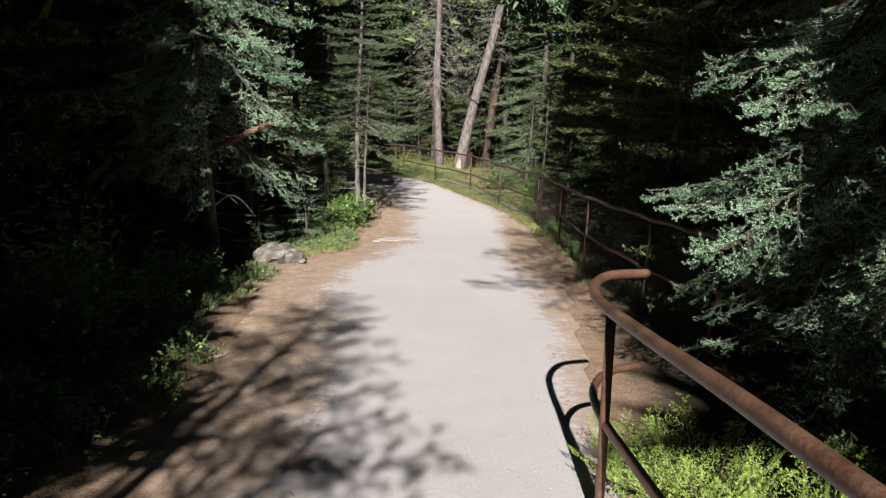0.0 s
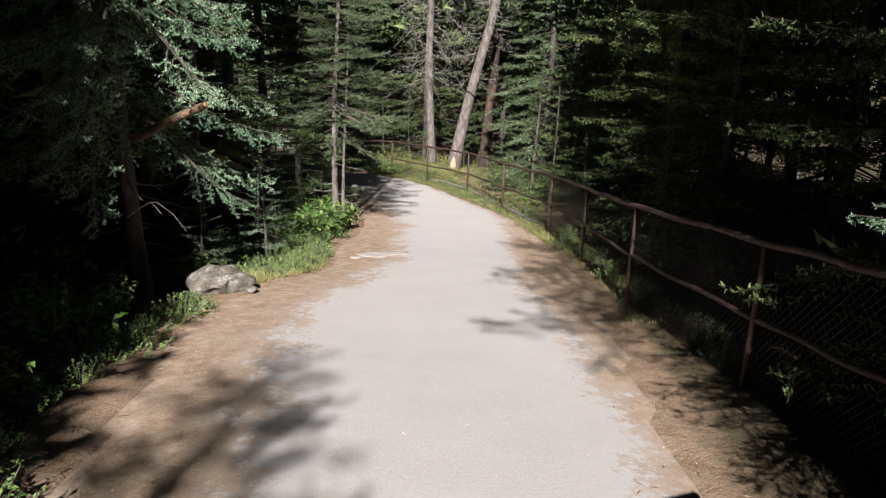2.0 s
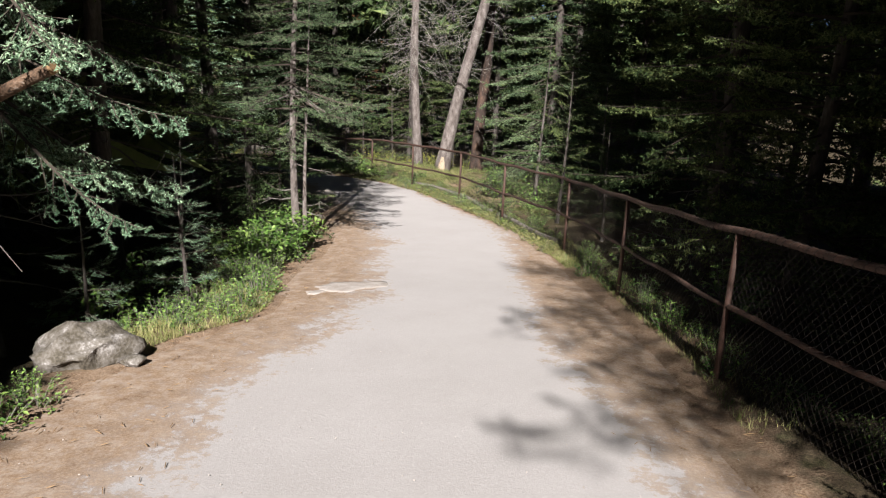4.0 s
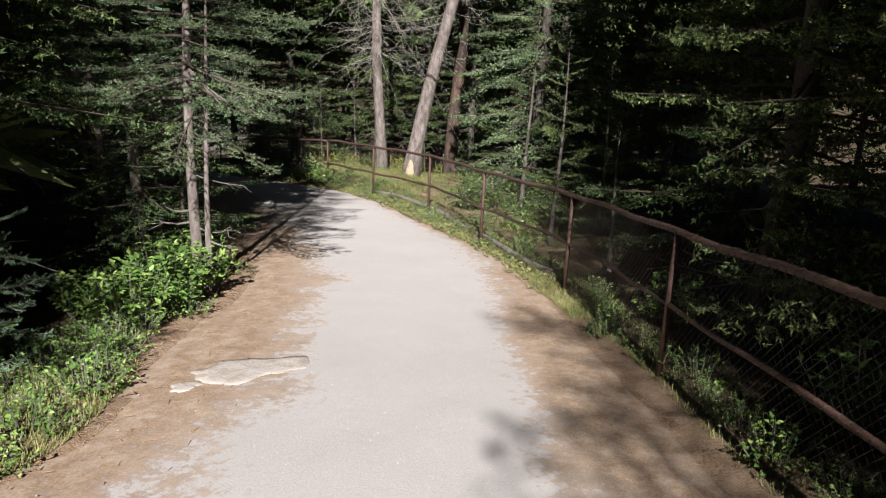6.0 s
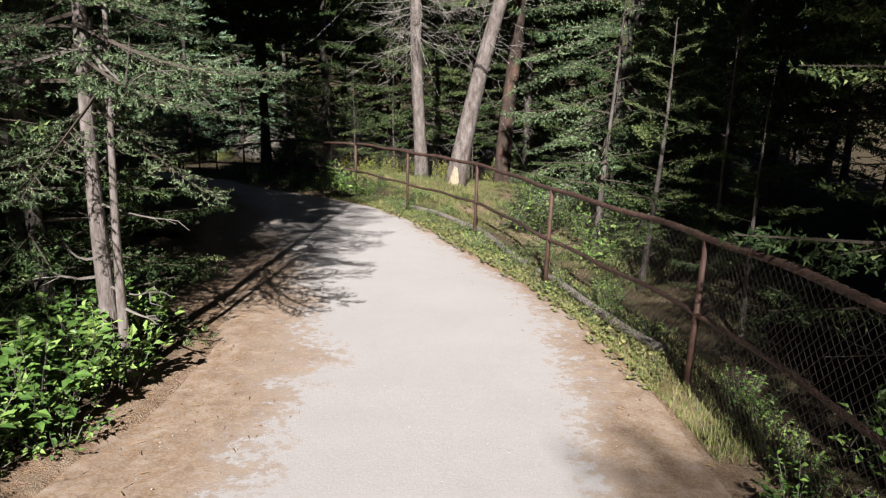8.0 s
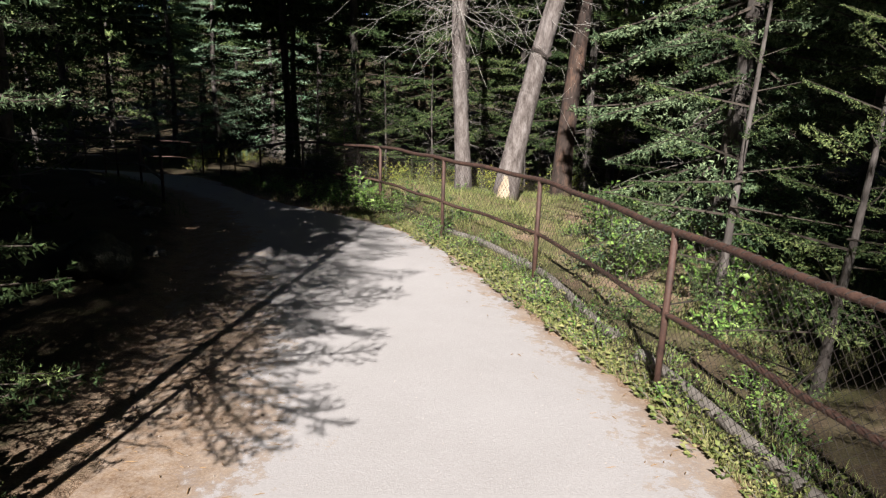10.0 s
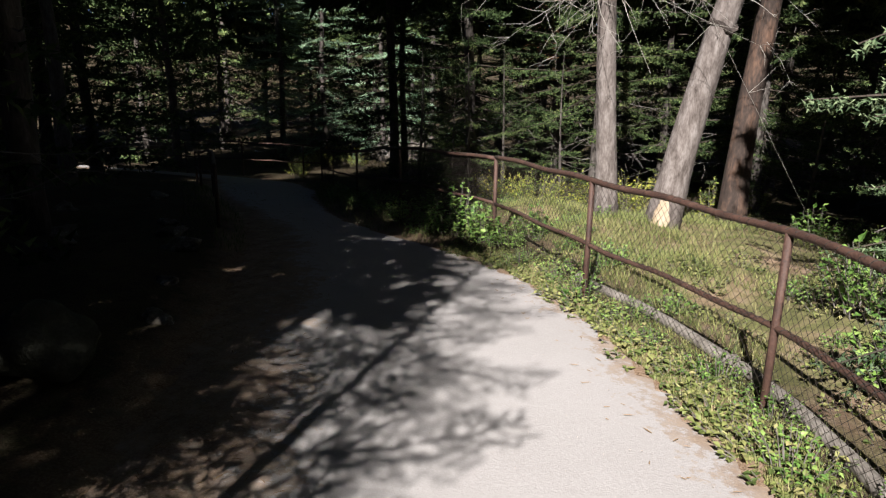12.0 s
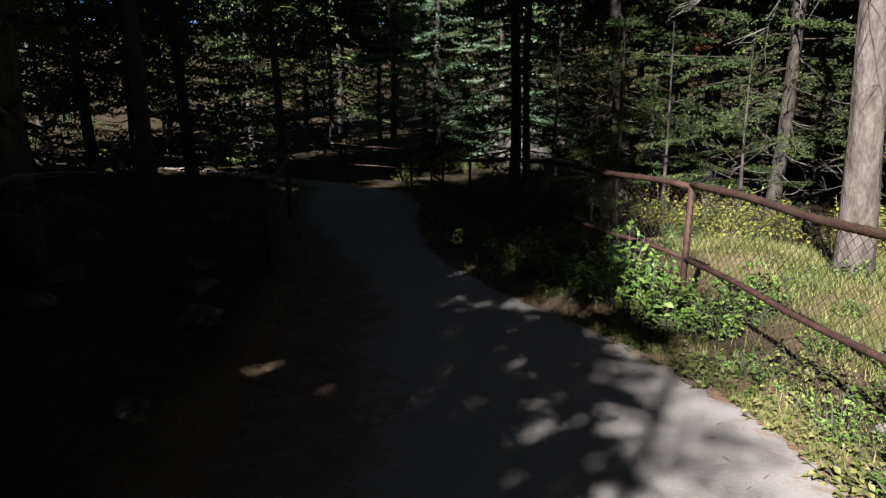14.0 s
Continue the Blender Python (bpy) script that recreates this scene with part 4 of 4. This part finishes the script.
plant_along(shrub("low green leafy plant on the path border", 2, 0.25, 0.2, 34, 9, 0.029, M_LEAF, name="wild_plant"),
            [(-1.62 - 0.7 * rng.random(), y) for y in np.arange(9.6, 13.2, 0.1)] + [(-2.1 - 0.35 * rng.random(), y) for y in np.arange(5.2, 8.6, 0.25)] + [(-1.62 - 0.6 * rng.random(), y) for y in np.arange(2.2, 5.2, 0.3)] + [(1.98 + 0.25 * rng.random(), y) for y in np.arange(7, 14.2, 0.4)]
            + [(np.interp(y, RIGHT[:, 1], RIGHT[:, 0]) + 0.12 + 0.25 * rng.random(), y) for y in np.arange(15, 21.5, 0.45)], rng)
plant_along(shrub("green leafy herb growing at the fence post", 3, 0.3, 0.5, 34, 10, 0.065, M_LEAF, name="wild_plant"), [(-1.5, 22.05), (-1.15, 21.9), (-1.8, 22.35), (-0.95, 22.3), (-2.6, 22.9), (-3.5, 23.9), (-4.3, 24.9), (2.3, 24.3), (2.6, 22.6), (3.1, 25.4), (2.2, 18.2), (2.7, 18.9), (1.9, 19.3), (2.5, 17.6), (1.6, 20.2), (2.4, 20.1), (2.0, 17.4), (1.5, 19.0)], rng)
plant_along(shrub("leafy green herb among the meadow grass", 9, 0.24, 0.24, 26, 8, 0.042, M_LEAF, 0.28, "wild_plant"), [(np.interp(y, RIGHT[:, 1], RIGHT[:, 0]) + 0.45 + 3.0 * rng.random(), y) for y in np.arange(16.5, 26.5, 0.17)], np.random.default_rng(15), 0.5, 1.1)
plant_along(shrub("small clover-like herb in the sunlit meadow", 8, 0.22, 0.12, 20, 8, 0.035, M_GRASS, 0.35, "wild_plant"), [(np.interp(y, RIGHT[:, 1], RIGHT[:, 0]) + 0.5 + 3.2 * rng.random() ** 1.3, y) for y in np.arange(17, 25.5, 0.11)] + [(np.interp(y, RIGHT[:, 1], RIGHT[:, 0]) + 0.02 + 0.22 * rng.random(), y) for y in np.arange(14.2, 21.8, 0.1)], rng)
plant_along(shrub("yellow-green sunlit shrub behind the fence", 4, 0.5, 0.7, 48, 14, 0.05, M_YELLOWLEAF), [(-9.4, 34.2), (-7.6, 36.5), (-8.8, 37.5), (-12.2, 37.2), (-12.8, 40), (-7.4, 39.5), (-9, 40.8), (-11, 41), (-10.6, 36.6), (-10.6, 38.6), (-11.4, 39.2), (-9.9, 39.4), (-1.0, 27.0), (-0.4, 27.8), (-1.6, 27.9), (-0.9, 29.0), (0.6, 27.6), (1.4, 26.9), (-1.9, 25.9), (-2.4, 27.2), (0.1, 26.3), (2.2, 27.9), (-1.3, 25.4)], rng, 0.8, 1.4)
plant_along(shrub("dark green leafy undergrowth in the shade", 6, 0.4, 0.6, 34, 9, 0.07, M_LEAF), [(-2.6, 4.6), (-2.1, 2.2), (-3.0, 6.0), (-3.3, 7.6), (-2.35, 3.4), (-2.9, 3.0), (-3.1, 4.9), (-2.55, 5.7), (-2.75, 6.9), (-3.5, 6.7), (-3.4, 4.0), (-2.85, 7.9), (-3.7, 5.6), (-2.5, 1.4), (2.7, 10.4), (2.6, 12.8), (-2.8, 11.6), (-2.9, 10.6)], rng)

plant_along(shrub("tall leafy bush with sunlit tips at the wood edge", 10, 0.5, 1.35, 40, 12, 0.085, M_LEAF, 0.32), [(-2.75, 4.7), (-2.9, 5.5)], rng, 0.9, 1.1)


def juniper(label, seed, radius, height, n):
    rng = np.random.default_rng(seed)
    ob = thing("juniper_bush", label, "shrub")
    green, wood = [], []
    for i in range(n):
        az, tilt = i * 2.4 + rng.normal() * 0.3, radians(22 + 60 * rng.random())
        (vn, fn), (vw, fw), nominal = MIDS[rng.integers(4)]
        k = radius * (0.75 + 0.45 * rng.random()) * (1 if tilt < 0.9 else height / radius) / nominal
        m = np.array(Matrix.Rotation(az, 3, "Z") @ Matrix.Rotation(-tilt, 3, "Y") @ Matrix.Rotation(rng.normal() * 0.6, 3, "X")) * k
        at = np.array([math.cos(az), math.sin(az), 0]) * radius * 0.35 * rng.random()
        green.append((vn @ m.T + at, fn)), wood.append((vw @ m.T + at, fw))
    tagged(part("foliage", joined(green), M_JUNIPER, ob), kind="stuff")
    tagged(part("stalkwork", joined(wood), M_BOUGH, ob), kind="stuff")
    return ob


jb = juniper("bright yellow-green juniper bush under the handrail", 3, 0.46, 0.42, 30)
stand(jb, 1.25, 2.75, 0, 1.0)
copied(jb, 1.6, 2.25, 120, 1.1)
copied(jb, 1.0, 3.05, 220, 0.7)
copied(jb, 1.45, 1.7, 60, 1.1)
copied(jb, 2.05, 2.7, 10, 1.0)
copied(jb, 2.1, 1.9, 90, 1.1)


# ---------------------------------------------------------------- grass and litter
def grass(label, spots, height, seed):
    rng = np.random.default_rng(seed)
    p = np.array(spots)
    n = len(p)
    z = ground_z(p[:, 0], p[:, 1])
    a = rng.random(n) * 6.283
    h = height * (0.35 + 0.75 * rng.random(n) ** 1.5 + 0.35 * np.clip(1.6 * waves(p[:, 0], p[:, 1], 3.5, seed + 60), 0, 1))
    lean = h * (0.2 + 0.7 * rng.random(n))
    w = 0.0022 + 0.002 * rng.random(n)
    c, s = np.cos(a), np.sin(a)
    root = np.stack([p[:, 0], p[:, 1], z - 0.01], 1)
    side = np.stack([-s * w, c * w, 0 * w], 1)
    tip = root + np.stack([c * lean, s * lean, h * 0.9], 1)
    v = np.stack([root - side, root + side, tip], 1).reshape(-1, 3)
    f = np.arange(n * 3).reshape(-1, 3)
    ob = part("grass", (v, f), M_GRASS)
    return tagged(ob, label, "grass", kind="stuff")


rng = np.random.default_rng(9)


def band(n, poly, y0, y1, d0, d1, sign):
    y = y0 + (y1 - y0) * rng.random(n)
    x = np.interp(y, poly[:, 1], poly[:, 0]) + sign * (d0 + (d1 - d0) * rng.random(n) ** 1.5)
    return list(zip(x, y))


grass("green grass tufts along the right path border and fence", band(24000, RIGHT, 13, 21.8, -0.05, 0.5, 1) + band(2500, RIGHT, 8, 13, 0.1, 0.55, 1), 0.075, 1)
mx, my = rng.random(120000) * 5.6 - 1.6, rng.random(120000) * 12 + 16
thick = waves(mx, my, 1.7, 41) + 0.5 * waves(mx, my, 5, 42) > -0.25 + 0.4 * rng.random(len(mx))
keep = thick & (mx > np.interp(my, RIGHT[:, 1], RIGHT[:, 0]) + 0.35) & (mx > -0.95 - (my - 22.3) * 0.55)
grass("sunlit meadow grass beyond the fence", np.stack([mx, my], 1)[keep], 0.13, 2)
grass("bright grass patch beside the rock", band(7000, LEFT, 9.3, 11.6, 0.0, 0.65, -1), 0.08, 3)
grass("sparse grass on the shaded path borders", band(1500, LEFT, 20.8, 28, 0, 0.8, -1) + band(4000, RIGHT, 21.6, 31, 0.0, 0.9, 1), 0.14, 4)


def litter(label, name, n, seed, long, thick, mat, spots, category):
    rng = np.random.default_rng(seed)
    p = spots[rng.permutation(len(spots))[:n]]
    a = rng.random(n) * 6.283
    ln = long * (0.4 + rng.random(n))
    r = thick * (0.6 + 0.8 * rng.random(n))
    d = np.stack([np.cos(a), np.sin(a)], 1)
    off = off_path(p[:, 0], p[:, 1])
    z = np.where(off < 0, base_z(p[:, 1]) + 0.017, ground_z(p[:, 0], p[:, 1], off) + 0.006)
    s = np.stack([-d[:, 1], d[:, 0]], 1)
    def at(k, q, h):
        return np.stack([*(p + d * (ln * k)[:, None] + s * (r * q)[:, None]).T, z + r * h], 1)
    v = np.stack([at(-0.5, 0, 0), at(-0.2, -1, -0.3), at(-0.2, 1, -0.3), at(0, 0, 1), at(0.3, -0.9, -0.3), at(0.3, 0.9, -0.3), at(0.5, 0, 0)], 1).reshape(-1, 3)
    k = np.arange(n)[:, None] * 7
    f = np.concatenate([k + t for t in ((0, 1, 3), (0, 3, 2), (1, 4, 3), (2, 3, 5), (3, 4, 6), (3, 6, 5))])
    return tagged(part(name, (v, f), mat), label, category, kind="stuff")


sy = rng.random(16000) * 34 - 4
sl, sr = np.interp(sy, LEFT[:, 1], LEFT[:, 0]), np.interp(sy, RIGHT[:, 1], RIGHT[:, 0])
over = np.stack([sl + (sr - sl) * rng.random(len(sy)), sy], 1)
margin = np.stack([np.where(rng.random(len(sy)) < 0.7, sl + 1.1 * rng.random(len(sy)) ** 1.5 - 0.15, sr - 0.8 * rng.random(len(sy)) ** 1.5 + 0.15), sy], 1)
litter("loose pale pebbles scattered over the gravel path", "pebbles", 2200, 1, 0.008, 0.003, M_PATHSTONE, over, "pebbles")
litter("brown twigs and needles on the dirt margins", "twig_litter", 2500, 2, 0.05, 0.0022, M_CUT, margin, "twigs")
